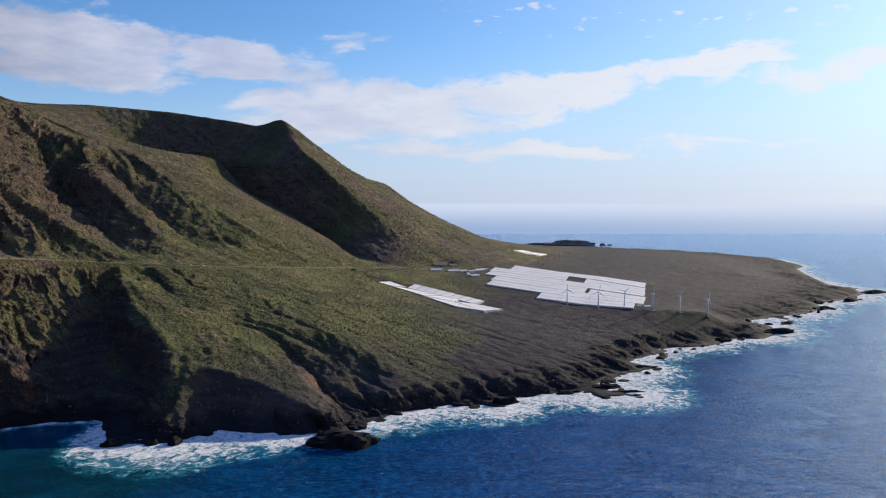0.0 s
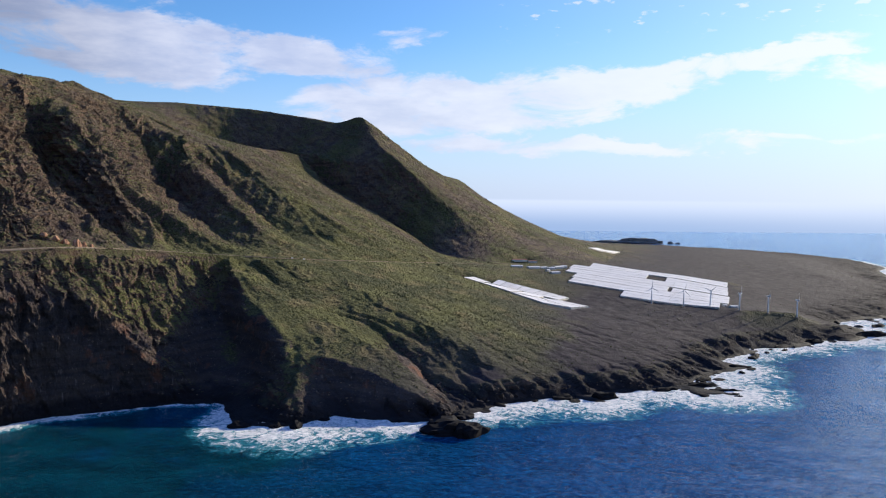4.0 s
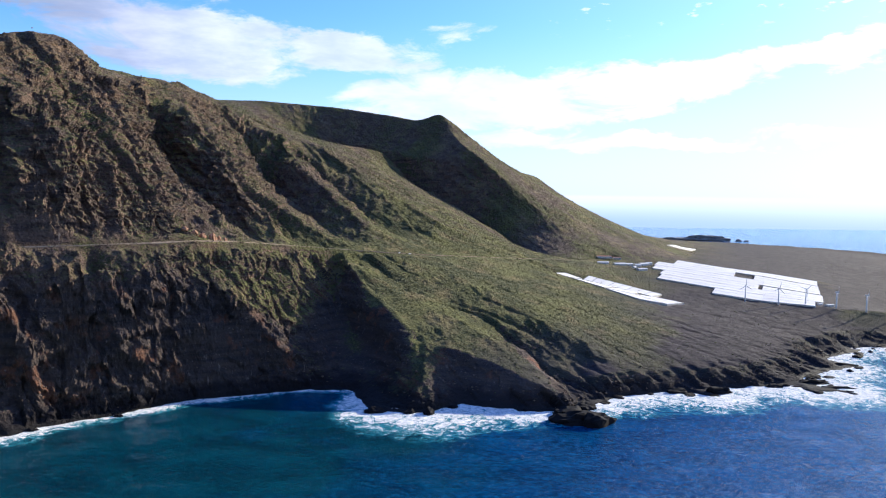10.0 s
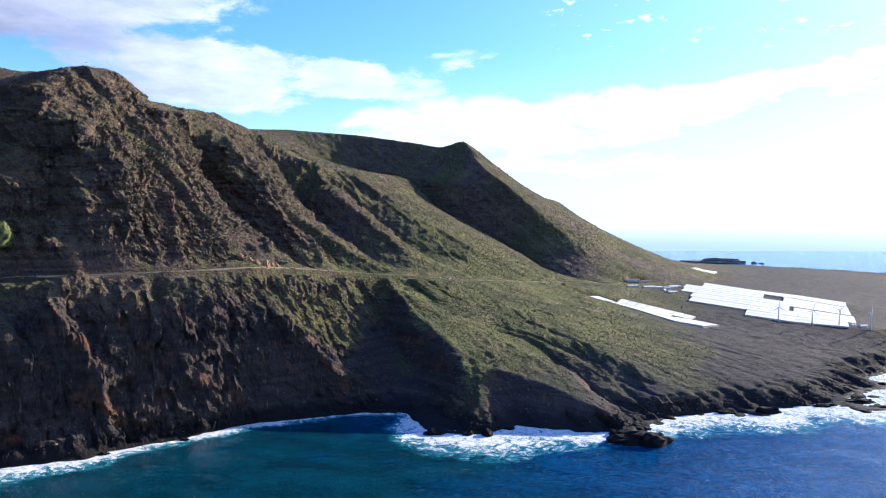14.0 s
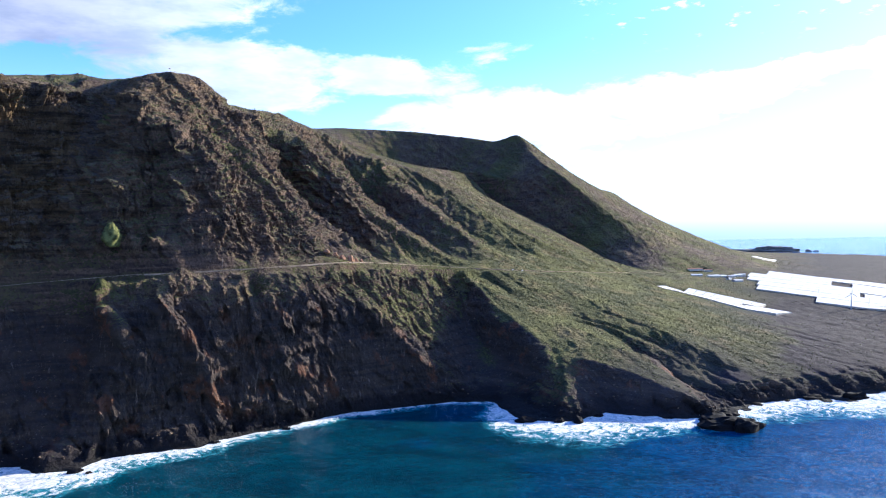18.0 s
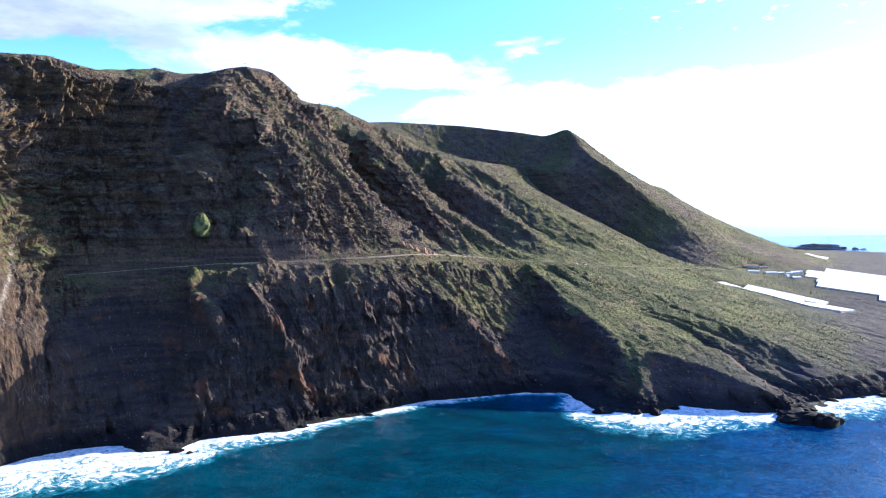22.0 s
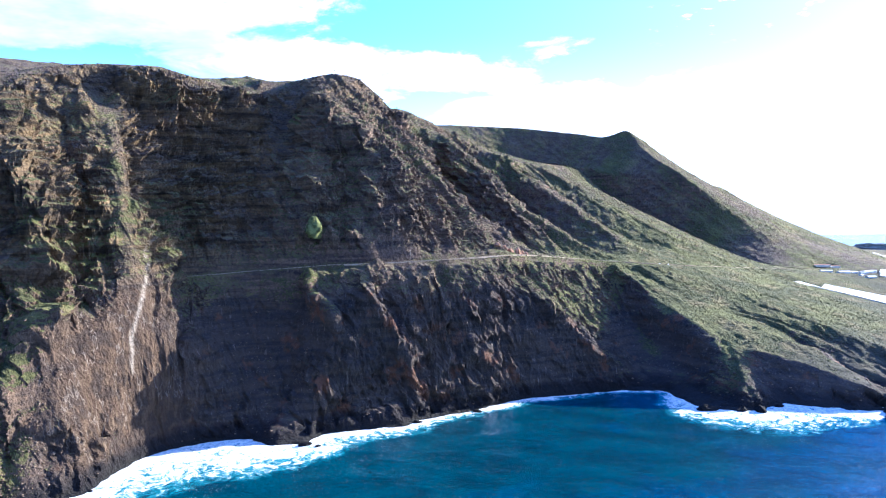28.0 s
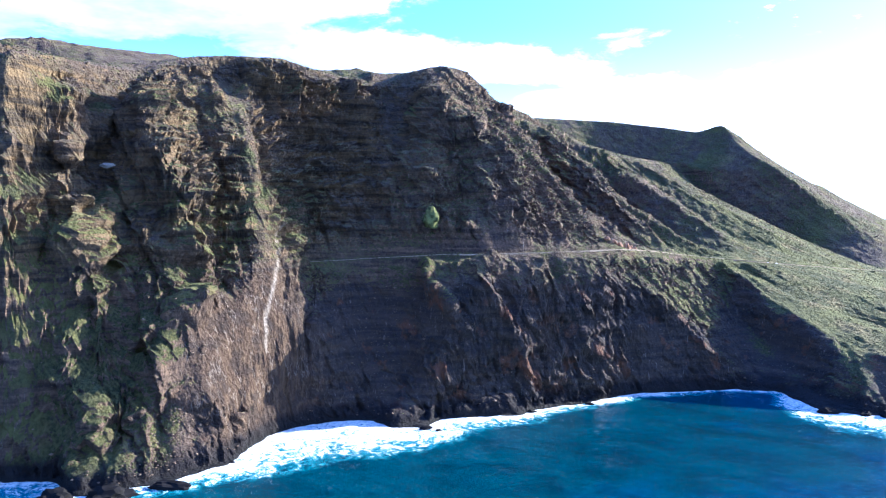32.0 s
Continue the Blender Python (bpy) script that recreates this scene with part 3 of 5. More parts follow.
# noses of rock with green tops on the high cliff: place, half width, and how far they stand out
NOSES = [(-1009, 293, 198, 14, 12), (-994, 343, 173, 12, 12), (-931, 357, 129, 13, 11), (-922, 392, 110, 11, 10), (-930, 323, 91, 20, 11), (-988, 273, 113, 10, 8), (-1046, 275, 256, 12, 9), (-1015, 428, 329, 16, 11), (-980, 402, 263, 12, 11), (-970, 389, 228, 14, 9)]
NOSES += [(-948, 488, 288, 14, 10), (-927, 489, 246, 8, 10), (-926, 455, 215, 6, 9), (-1067, 328, 335, 18, 10), (-1079, 397, 334, 12, 9), (-925, 520, 213, 5, 10), (-1034, 600, 379, 12, 8), (-992, 657, 377, 12, 8), (-1030, 541, 357, 10, 8), (-963, 713, 386, 10, 8), (-844, 741, 353, 14, 9)]

# the pale vein down the ochre wall
VEIN = [(-929, 513, 229), (-913, 485, 201), (-892, 449, 155), (-889, 429, 121), (-885, 419, 87)]

CELL = 6.0
X0, X1, Y0, Y1 = -1900.0, 1500.0, 0.0, 3900.0


def inside(px, py, loop):
    """Which of the places lie inside the closed loop."""
    hit = np.zeros(px.shape, bool)
    for (ax, ay), (bx, by) in zip(loop, loop[1:] + loop[:1]):
        if ay != by:
            hit ^= ((ay > py) != (by > py)) & (px < (bx - ax) * (py - ay) / (by - ay) + ax)
    return hit


def shore_distance(px, py, line):
    """Metres to a polyline in plan, and how far along it the nearest place lies."""
    best, along, run = np.full(px.shape, 1e9), np.zeros(px.shape), 0.0
    for (ax, ay), (bx, by) in zip(line, line[1:]):
        dx, dy = bx - ax, by - ay
        size = math.hypot(dx, dy)
        k = np.clip(((px - ax) * dx + (py - ay) * dy) / size ** 2, 0, 1)
        d = np.hypot(px - ax - k * dx, py - ay - k * dy)
        near = d < best
        best, along, run = np.where(near, d, best), np.where(near, run + k * size, along), run + size
    return best, along


def value_noise(px, py, size, seed):
    """Smooth noise, -1 to 1, with bumps of that size in metres."""
    u, v = px / size, py / size
    iu, iv = np.floor(u).astype(np.int64), np.floor(v).astype(np.int64)
    fu, fv = u - iu, v - iv
    fu, fv = fu * fu * fu * (fu * (fu * 6 - 15) + 10), fv * fv * fv * (fv * (fv * 6 - 15) + 10)

    def corner(a, b):
        h = (a * 374761393 + b * 668265263 + seed * 974711) & 0x7FFFFFFF
        h = ((h ^ (h >> 13)) * 1274126177) & 0x7FFFFFFF
        return ((h ^ (h >> 16)) & 0xFFFF) / 32767.5 - 1.0

    low = corner(iu, iv) * (1 - fu) + corner(iu + 1, iv) * fu
    high = corner(iu, iv + 1) * (1 - fu) + corner(iu + 1, iv + 1) * fu
    return low * (1 - fv) + high * fv


def fractal(px, py, size, octaves, seed, gain=0.5, ridged=False):
    total, amp, norm = np.zeros(px.shape), 1.0, 0.0
    for k in range(octaves):
        c, s = math.cos(0.6 * k), math.sin(0.6 * k)
        w = value_noise(px * c - py * s, px * s + py * c, size / 2.07 ** k, seed + 17 * k)
        total += amp * (1 - 2 * np.abs(w) if ridged else w)
        norm, amp = norm + amp, amp * gain
    return total / norm


def broken(px, py, size, seed):
    """Noise of broken rock, -1 to 1: every block has its own level and its own tilt."""
    u, v = px / size, py / size
    iu, iv = np.floor(u).astype(np.int64), np.floor(v).astype(np.int64)
    best, level = np.full(px.shape, 9.0), np.zeros(px.shape)
    for a in (-1, 0, 1):
        for c in (-1, 0, 1):
            ku, kv = iu + a, iv + c
            h = ((ku * 374761393 + kv * 668265263 + seed * 974711) & 0x7FFFFFFF)
            h = ((h ^ (h >> 13)) * 1274126177) & 0x7FFFFFFF
            r1, r2, r3, r4 = (h & 255) / 255.0, ((h >> 8) & 255) / 255.0, ((h >> 16) & 127) / 63.5 - 1, ((h >> 20) & 127) / 63.5 - 1
            du, dv = u - ku - r1, v - kv - r2
            d = du * du + dv * dv
            near = d < best
            best = np.where(near, d, best)
            level = np.where(near, 0.75 * r3 + 0.7 * (r4 * du + r3 * r4 * dv) - 0.35 * dv, level)
    return level


def smooth(a, b, v):
    t = np.clip((v - a) / (b - a), 0, 1)
    return t * t * (3 - 2 * t)


def soften(field):
    p = np.pad(field, 1, mode="edge")
    return 0.4 * field + 0.15 * (p[:-2, 1:-1] + p[2:, 1:-1] + p[1:-1, :-2] + p[1:-1, 2:])


def solve_land():
    """The land between the lines, as a skin stretched over them."""
    loop = SHORE + SHORE_FAR + [(-1900, 3800), (-2500, 3800), (-2500, 170)]
    guess = None
    for cell in (CELL * 8, CELL * 4, CELL * 2, CELL):
        nx, ny = int((X1 - X0) / cell) + 1, int((Y1 - Y0) / cell) + 1
        gx, gy = np.meshgrid(X0 + cell * np.arange(nx), Y0 + cell * np.arange(ny))
        land = inside(gx, gy, loop)
        total, count = np.zeros((ny, nx)), np.zeros((ny, nx))
        for line in [[(*p, 1.0) for p in SHORE + SHORE_FAR]] + LINES:
            for (ax, ay, az), (bx, by, bz) in zip(line, line[1:]):
                k = np.linspace(0, 1, int(math.hypot(bx - ax, by - ay) / cell * 2) + 2)
                i = np.clip(np.rint((ay + (by - ay) * k - Y0) / cell).astype(int), 0, ny - 1)
                j = np.clip(np.rint((ax + (bx - ax) * k - X0) / cell).astype(int), 0, nx - 1)
                np.add.at(total, (i, j), az + (bz - az) * k)
                np.add.at(count, (i, j), 1)
        fixed = count > 0
        held = np.where(fixed, total / np.maximum(count, 1), 0)
        sea = ~land & ~fixed
        depth = -np.minimum(14.0, 1.0 + 0.25 * shore_distance(gx, gy, SHORE + SHORE_FAR)[0])
        held, fixed = np.where(sea, depth, held), fixed | sea
        if guess is None:
            z = np.where(fixed, held, 150.0)
        else:
            i = np.clip(np.arange(ny) // 2, 0, guess.shape[0] - 1)
            j = np.clip(np.arange(nx) // 2, 0, guess.shape[1] - 1)
            z = np.where(fixed, held, guess[np.ix_(i, j)])
        for _ in range(260):
            p = np.pad(z, 1, mode="edge")
            z = np.where(fixed, held, 0.25 * (p[:-2, 1:-1] + p[2:, 1:-1] + p[1:-1, :-2] + p[1:-1, 2:]))
        guess = z
    p = np.pad(z, 1, mode="edge")
    return 0.5 * z + 0.125 * (p[:-2, 1:-1] + p[2:, 1:-1] + p[1:-1, :-2] + p[1:-1, 2:])


BASE = solve_land()


def sample(field, px, py, x0=X0, y0=Y0, cell=CELL):
    """A field of the plan at places, through a soft cubic."""
    u = np.clip((px - x0) / cell, 1, field.shape[1] - 3.001)
    v = np.clip((py - y0) / cell, 1, field.shape[0] - 3.001)
    i, j = v.astype(int), u.astype(int)
    fu, fv = u - j, v - i

    def weights(t):
        return (1 - t) ** 3 / 6, (3 * t ** 3 - 6 * t ** 2 + 4) / 6, (-3 * t ** 3 + 3 * t ** 2 + 3 * t + 1) / 6, t ** 3 / 6

    total = np.zeros(px.shape)
    wu, wv = weights(fu), weights(fv)
    for a in range(4):
        for b in range(4):
            total += wv[a] * wu[b] * field[i + a - 1, j + b - 1]
    return total


def run_down(size, seed, steps, cell=4.0):
    """Noise drawn out down the slopes: ribs and rills."""
    gx, gy = np.meshgrid(np.arange(-1320, 760, cell), np.arange(90, 2360, cell))
    h = sample(BASE, gx, gy)
    dy, dx = np.gradient(h, cell)
    for _ in range(3):
        dx, dy = [(np.roll(d, 1, 0) + np.roll(d, -1, 0) + np.roll(d, 1, 1) + np.roll(d, -1, 1) + d) / 5 for d in (dx, dy)]
    size_g = np.hypot(dx, dy) + 1e-3
    dx, dy = dx / size_g, dy / size_g
    grain = fractal(gx, gy, size, 2, seed)
    total = grain.copy()
    ny, nx = h.shape
    for sign in (1, -1):
        px, py = gx.copy(), gy.copy()
        for _ in range(steps):
            i = np.clip(np.rint((py - 90) / cell).astype(int), 0, ny - 1)
            j = np.clip(np.rint((px + 1320) / cell).astype(int), 0, nx - 1)
            px, py = px + sign * dx[i, j] * cell, py + sign * dy[i, j] * cell
            i = np.clip(np.rint((py - 90) / cell).astype(int), 0, ny - 1)
            j = np.clip(np.rint((px + 1320) / cell).astype(int), 0, nx - 1)
            total += grain[i, j]
    return total / total.std()


RIBS_WIDE, RIBS_FINE = run_down(38.0, 5, 26), run_down(15.0, 9, 14)
ROAD = [p[:2] for p in LINES[1]]
RIMS = [line for line in LINES if line[0][0] in (-1061, -885, -803, -1300) and len(line) != 5 or line[0][:2] == (-803, 981)]


def ground_height(x, y):
    return float(sample(BASE, np.array([x]), np.array([y]))[0])


def spaced(*stretches):
    """Grid lines: (start, end, step) one after another."""
    return np.concatenate([np.arange(a, b, s) for a, b, s in stretches])


def mesh_grid(name, px, py, pz, keep, fields=(), facets=None):
    """A sheet from a grid of places, of the cells that are kept."""
    ny, nx = px.shape
    cells = keep[:-1, :-1] | keep[1:, :-1] | keep[:-1, 1:] | keep[1:, 1:]
    number = np.arange(ny * nx).reshape(ny, nx)
    quads = np.stack([number[:-1, :-1], number[:-1, 1:], number[1:, 1:], number[1:, :-1]], -1)[cells]
    used, quads = np.unique(quads, return_inverse=True)
    quads = quads.reshape(-1, 4)
    mesh = bpy.data.meshes.new(name)
    mesh.vertices.add(len(used))
    mesh.vertices.foreach_set("co", np.stack([px, py, pz], -1).reshape(-1, 3)[used].astype(np.float32).ravel())
    mesh.loops.add(quads.size)
    mesh.loops.foreach_set("vertex_index", quads.astype(np.int32).ravel())
    mesh.polygons.add(len(quads))
    mesh.polygons.foreach_set("loop_start", np.arange(0, quads.size, 4, dtype=np.int32))
    for key, field in fields:
        mesh.attributes.new(key, "FLOAT", "POINT").data.foreach_set("value", field.reshape(-1)[used].astype(np.float32))
    mesh.update(calc_edges=True)
    soft = np.ones(len(quads), bool) if facets is None else ~facets[:-1, :-1][cells]
    mesh.polygons.foreach_set("use_smooth", soft)
    return mesh


def build_hillside():
    xs = spaced((-1900, -1250, 9), (-1250, -1110, 2.2), (-1110, -880, 1.15), (-880, -430, 1.25), (-430, -60, 1.9), (-60, 420, 3.6), (420, 1500, 9))
    ys = spaced((60, 190, 4), (190, 230, 1.75), (230, 620, 1.2), (620, 830, 1.25), (830, 1130, 1.9), (1130, 2250, 4.2), (2250, 3850, 12))
    gx, gy = np.meshgrid(xs, ys)
    h = sample(BASE, gx, gy)
    road, along = shore_distance(gx, gy, ROAD)
    runs = np.concatenate([[0], np.cumsum([math.hypot(q[0] - p[0], q[1] - p[1]) for p, q in zip(ROAD, ROAD[1:])])])
    h = h + (np.interp(along, runs, [p[2] for p in LINES[1]]) - h) * (1 - smooth(2.5, 7.5, road))
    hy, hx = np.gradient(h, ys, xs)
    slope = np.hypot(hx, hy)
    steep, hill = smooth(0.55, 1.4, slope), smooth(0.10, 0.6, slope)
    bare = smooth(0.8, 6.0, h)
    off_road = smooth(4.0, 20.0, road)
    ribs_w = sample(RIBS_WIDE, gx, gy, -1320, 90, 4.0)
    ribs_f = sample(RIBS_FINE, gx, gy, -1320, 90, 4.0)
    rough = fractal(gx, gy, 46, 6, 31, 0.55, True)
    crag = fractal(gx + 0.35 * h, gy + 0.5 * h, 15, 4, 77, 0.55, True)
    small = fractal(gx, gy, 7, 2, 55)
    wall_way = 0.66 * gx + 0.75 * gy
    sheer = smooth(0.9, 1.9, slope)
    rough = rough + sheer * (fractal(wall_way, h, 46, 6, 131, 0.55, True) - rough)
    crag = crag + sheer * (fractal(wall_way + 50, 1.1 * h, 20, 4, 177, 0.55, True) - crag)
    small = small + sheer * (fractal(wall_way, 0.8 * h, 8, 2, 155) - small)
    ribs_w, ribs_f = ribs_w * (1 - 0.5 * sheer), ribs_f * (1 - 0.75 * sheer)
    sharp_w, sharp_f = 1.1 - 1.4 * np.abs(ribs_w), 1.0 - 1.3 * np.abs(ribs_f)
    shore_way = 0.66 * gx + 0.75 * gy
    face = fractal(shore_way, 0.75 * h + 0.2 * gx, 60, 4, 91, 0.5, True)
    wob = 5 * value_noise(gx, gy, 13, 95)
    blocks = soften(broken(0.6 * shore_way + wob, 0.8 * h + 0.2 * gx + wob, 26, 93))
    chips = broken(0.8 * shore_way + wob, 0.45 * h + 0.3 * gx, 9.5, 94)
    shards = broken(0.9 * shore_way + 0.5 * wob, 0.5 * h + 0.2 * gy, 5.2, 96)
    bulge = fractal(shore_way + 90, 0.7 * h, 85, 2, 97)
    near = (1 - 0.72 * smooth(1450, 1750, gy)) * (1 - 0.45 * smooth(-420, -300, gx))
    lump = near * (1 - 0.55 * sheer) * (0.5 * ribs_w + 0.75 * sharp_w) * (0.4 + 6.5 * hill - 2.0 * steep) + near * (1 - 0.8 * sheer) * (0.4 * ribs_f + 0.8 * sharp_f) * (0.35 + 1.5 * hill - 0.6 * steep)
    lump += rough * (0.6 + 2.5 * hill + 1.0 * steep + 3.5 * sheer) + crag * (0.3 + 1.0 * hill + 0.2 * steep + 1.4 * sheer) + small * (0.3 + 0.9 * hill + 0.6 * steep)
    high_cliff = smooth(-840, -930, gx)
    lump *= 1 - 0.35 * high_cliff * steep
    lump += steep * high_cliff * (4.5 * blocks + 3.5 * rough + 2.0 * chips + 6.0 * bulge)
    low_wall = smooth(-890, -830, gx) * smooth(-330, -420, gx) * smooth(165, 140, h) * steep
    lump *= 1 - 0.5 * low_wall
    lump += shards * (0.5 * hill + 2.6 * steep) + face * (1.0 * hill + 3.4 * steep - 1.8 * low_wall) + blocks * (1.8 * hill + 5.5 * steep - 3.2 * low_wall) + chips * (1.2 * hill + 4.2 * steep) + bulge * (7.0 * steep - 5.0 * low_wall)
    lump *= (1 - 0.5 * smooth(1450, 1750, gy)) * (1 - 0.7 * smooth(250, 420, gx))
    upper = smooth(150, 220, h) * smooth(-400, -540, gx) * smooth(1500, 1200, gy)
    lump += upper * hill * (0.8 * crag + 1.2 * blocks + 1.0 * chips)
    bed = (h + 26 * fractal(gx, gy, 110, 5, 12)) / 23.0
    thin = (h + 14 * fractal(gx, gy, 70, 4, 14)) / 8.5
    ledge = 2 * (1 - (bed % 1.0)) ** 1.5 - 1 + 0.5 * (1 - 2 * (thin % 1.0))
    lump += upper * hill * (1 - steep) * 1.1 * ledge
    lump += ledge * (2.2 + 2.2 * high_cliff) * steep * smooth(60, 240, h) * (0.4 + 0.6 * smooth(-0.3, 0.4, fractal(gx, gy, 160, 2, 19)))
    calm = 0.72 * np.exp(-(((gx + 360) / 75) ** 2 + ((gy - 850) / 70) ** 2)) + 0.75 * np.exp(-(((gx + 200) / 110) ** 2 + ((gy - 775) / 45) ** 2)) + 0.8 * np.exp(-(((gx + 880) / 34) ** 2 + ((gy - 410) / 110) ** 2)) + 0.65 * np.exp(-(((gx + 830) / 60) ** 2 + ((gy - 560) / 60) ** 2))
    calm = calm + 0.6 * np.exp(-(((gx + 1015) / 40) ** 2 + ((gy - 245) / 40) ** 2)) * smooth(230, 160, h)
    calm = calm + 0.75 * np.exp(-(((gx + 505) / 55) ** 2 + ((gy - 748) / 38) ** 2)) * smooth(95, 65, h)
    lump *= 1 - np.clip(calm, 0, 0.8)
    nose_top = np.zeros(h.shape)
    for cx, cy, cz, wide, out in NOSES:
        dz = h - cz
        shape = np.exp(-((gx - cx) ** 2 + (gy - cy) ** 2) / wide ** 2) * np.exp(-(dz / np.where(dz > 0, 1.5 * wide, 0.8 * wide)) ** 2)
        lump += 1.6 * out * shape
        nose_top = np.maximum(nose_top, shape * smooth(-0.3 * wide, 0.3 * wide, dz))
    for line in RIMS:
        lump *= 0.12 + 0.88 * smooth(2.0, 24, shore_distance(gx, gy, [p[:2] for p in line])[0])
    lump *= bare * off_road
    for depth, wide, line in RILLS:
        d, _ = shore_distance(gx + 9 * fractal(gx, gy, 45, 3, 71), gy + 9 * fractal(gx, gy, 45, 3, 72), line)
        lump -= 0.38 * depth * np.exp(-(d / (0.7 * wide)) ** 2) * bare * (0.5 + 0.5 * smooth(-0.5, 0.3, value_noise(gx, gy, 60, 73)))
    slope_green = smooth(-620, -380, gx) * smooth(330, 120, h) * smooth(1750, 1250, gy)
    lump -= slope_green * smooth(12, 30, h) * off_road * 1.2 * np.exp(-(ribs_f / 0.22) ** 2) * smooth(-0.4, 0.4, value_noise(gx, gy, 70, 78))
    coast = smooth(-190, -120, gx) * smooth(26, 12, h) * smooth(-1.0, 3.0, h)
    lump += coast * (1.6 * blocks + 2.2 * chips + 1.8 * shards)
    knoll = np.exp(-(((gx + 788) / 9) ** 2 + ((gy - 645) / 9) ** 2))
    lump += 5 * knoll
    fin, _ = shore_distance(gx, gy, [(-776, 606), (-764, 588), (-734, 574)])
    lump += 15 * np.exp(-(fin / 5.5) ** 2)
    crest, _ = shore_distance(gx, gy, [(-705, 602), (-684, 617), (-664, 621), (-648, 610)])
    lump += 8 * np.exp(-(crest / 5) ** 2) * smooth(165, 145, h) * smooth(2, 12, h)
    lump += 5 * np.exp(-(((gx + 868) / 17) ** 2 + ((gy - 926) / 19) ** 2) ** 2)
    nz = 1 / np.sqrt(1 + slope ** 2)
    px, py, pz = gx - hx * nz * lump, gy - hy * nz * lump, h + nz * lump
    pz = np.where(h < 2.5, np.minimum(h, 2.5) + 1.8 * smooth(-3, 1.5, h) * (crag + 0.4), pz)
    # what grows where
    patch = fractal(gx, gy, 130, 5, 201, 0.6)
    green = -0.06 * upper + 0.8 * knoll + 0.9 * nose_top + 0.8 * np.exp(-(fin / 6) ** 2) + 0.42 + 0.40 * slope_green + 0.30 * patch - 0.12 * ribs_w * hill
    flat_land = smooth(0.32, 0.12, slope + 0.10 * patch)
    lava = flat_land * smooth(-140, 120, gx + 90 * patch - 0.35 * (gy - 1250)) + 0.75 * smooth(62, 22, h + 14 * patch) * smooth(-330, -180, gx)
    red = smooth(75, 20, np.hypot(gx + 885, (gy - 400) * 0.55)) * smooth(190, 150, h) + 0.8 * smooth(26, 8, np.hypot(gx + 560, gy - 812)) + 0.45 * smooth(60, 15, np.hypot(gx + 830, gy - 870)) + 0.4 * smooth(34, 12, np.hypot(gx + 640, gy - 655))
    edge = 138 + 20 * fractal(shore_way, 0.2 * gx, 48, 3, 207) - 75 * smooth(-575, -440, gx)
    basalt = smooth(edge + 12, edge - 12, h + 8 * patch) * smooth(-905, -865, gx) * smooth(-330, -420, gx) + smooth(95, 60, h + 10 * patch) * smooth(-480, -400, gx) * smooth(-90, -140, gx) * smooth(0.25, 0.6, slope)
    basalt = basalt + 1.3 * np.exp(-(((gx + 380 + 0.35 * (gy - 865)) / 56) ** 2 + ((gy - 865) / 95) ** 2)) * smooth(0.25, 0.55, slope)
    green = green + 0.08 * smooth(-560, -700, gx) * (1 - high_cliff) * smooth(380, 300, h)
    green = green + 0.5 * smooth(-905, -940, gx) * smooth(290, 220, h) * smooth(-0.5, 0.1, patch + 0.6 * rough)
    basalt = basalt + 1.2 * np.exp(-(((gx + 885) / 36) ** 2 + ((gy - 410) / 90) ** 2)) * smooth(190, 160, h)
    vein = np.zeros(h.shape)
    sway = 2.5 * fractal(0.3 * h, gx, 9, 2, 501)
    for (ax, ay, az), (bx, by, bz) in zip(VEIN, VEIN[1:]):
        k = np.clip((az - h) / max(az - bz, 1), 0, 1)
        gap = np.hypot(gx - ax - k * (bx - ax), gy - ay - k * (by - ay) + sway)
        vein = np.maximum(vein, np.exp(-(gap / 2.2) ** 2) * ((h <= az) & (h >= bz)))
    tuff = smooth(-700, -960, gx) * smooth(120, 220, h + 40 * patch)
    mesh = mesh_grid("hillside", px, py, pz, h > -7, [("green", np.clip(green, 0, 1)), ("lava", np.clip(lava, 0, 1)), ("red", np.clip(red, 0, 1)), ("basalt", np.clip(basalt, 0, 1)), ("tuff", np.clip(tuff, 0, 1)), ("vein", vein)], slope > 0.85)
    mesh.materials.append(GROUND)
    return tagged(new("ground", mesh), "steep volcanic coast of dark basalt cliffs and green scrub slopes", "ground", kind="structure")


ground = build_hillside()


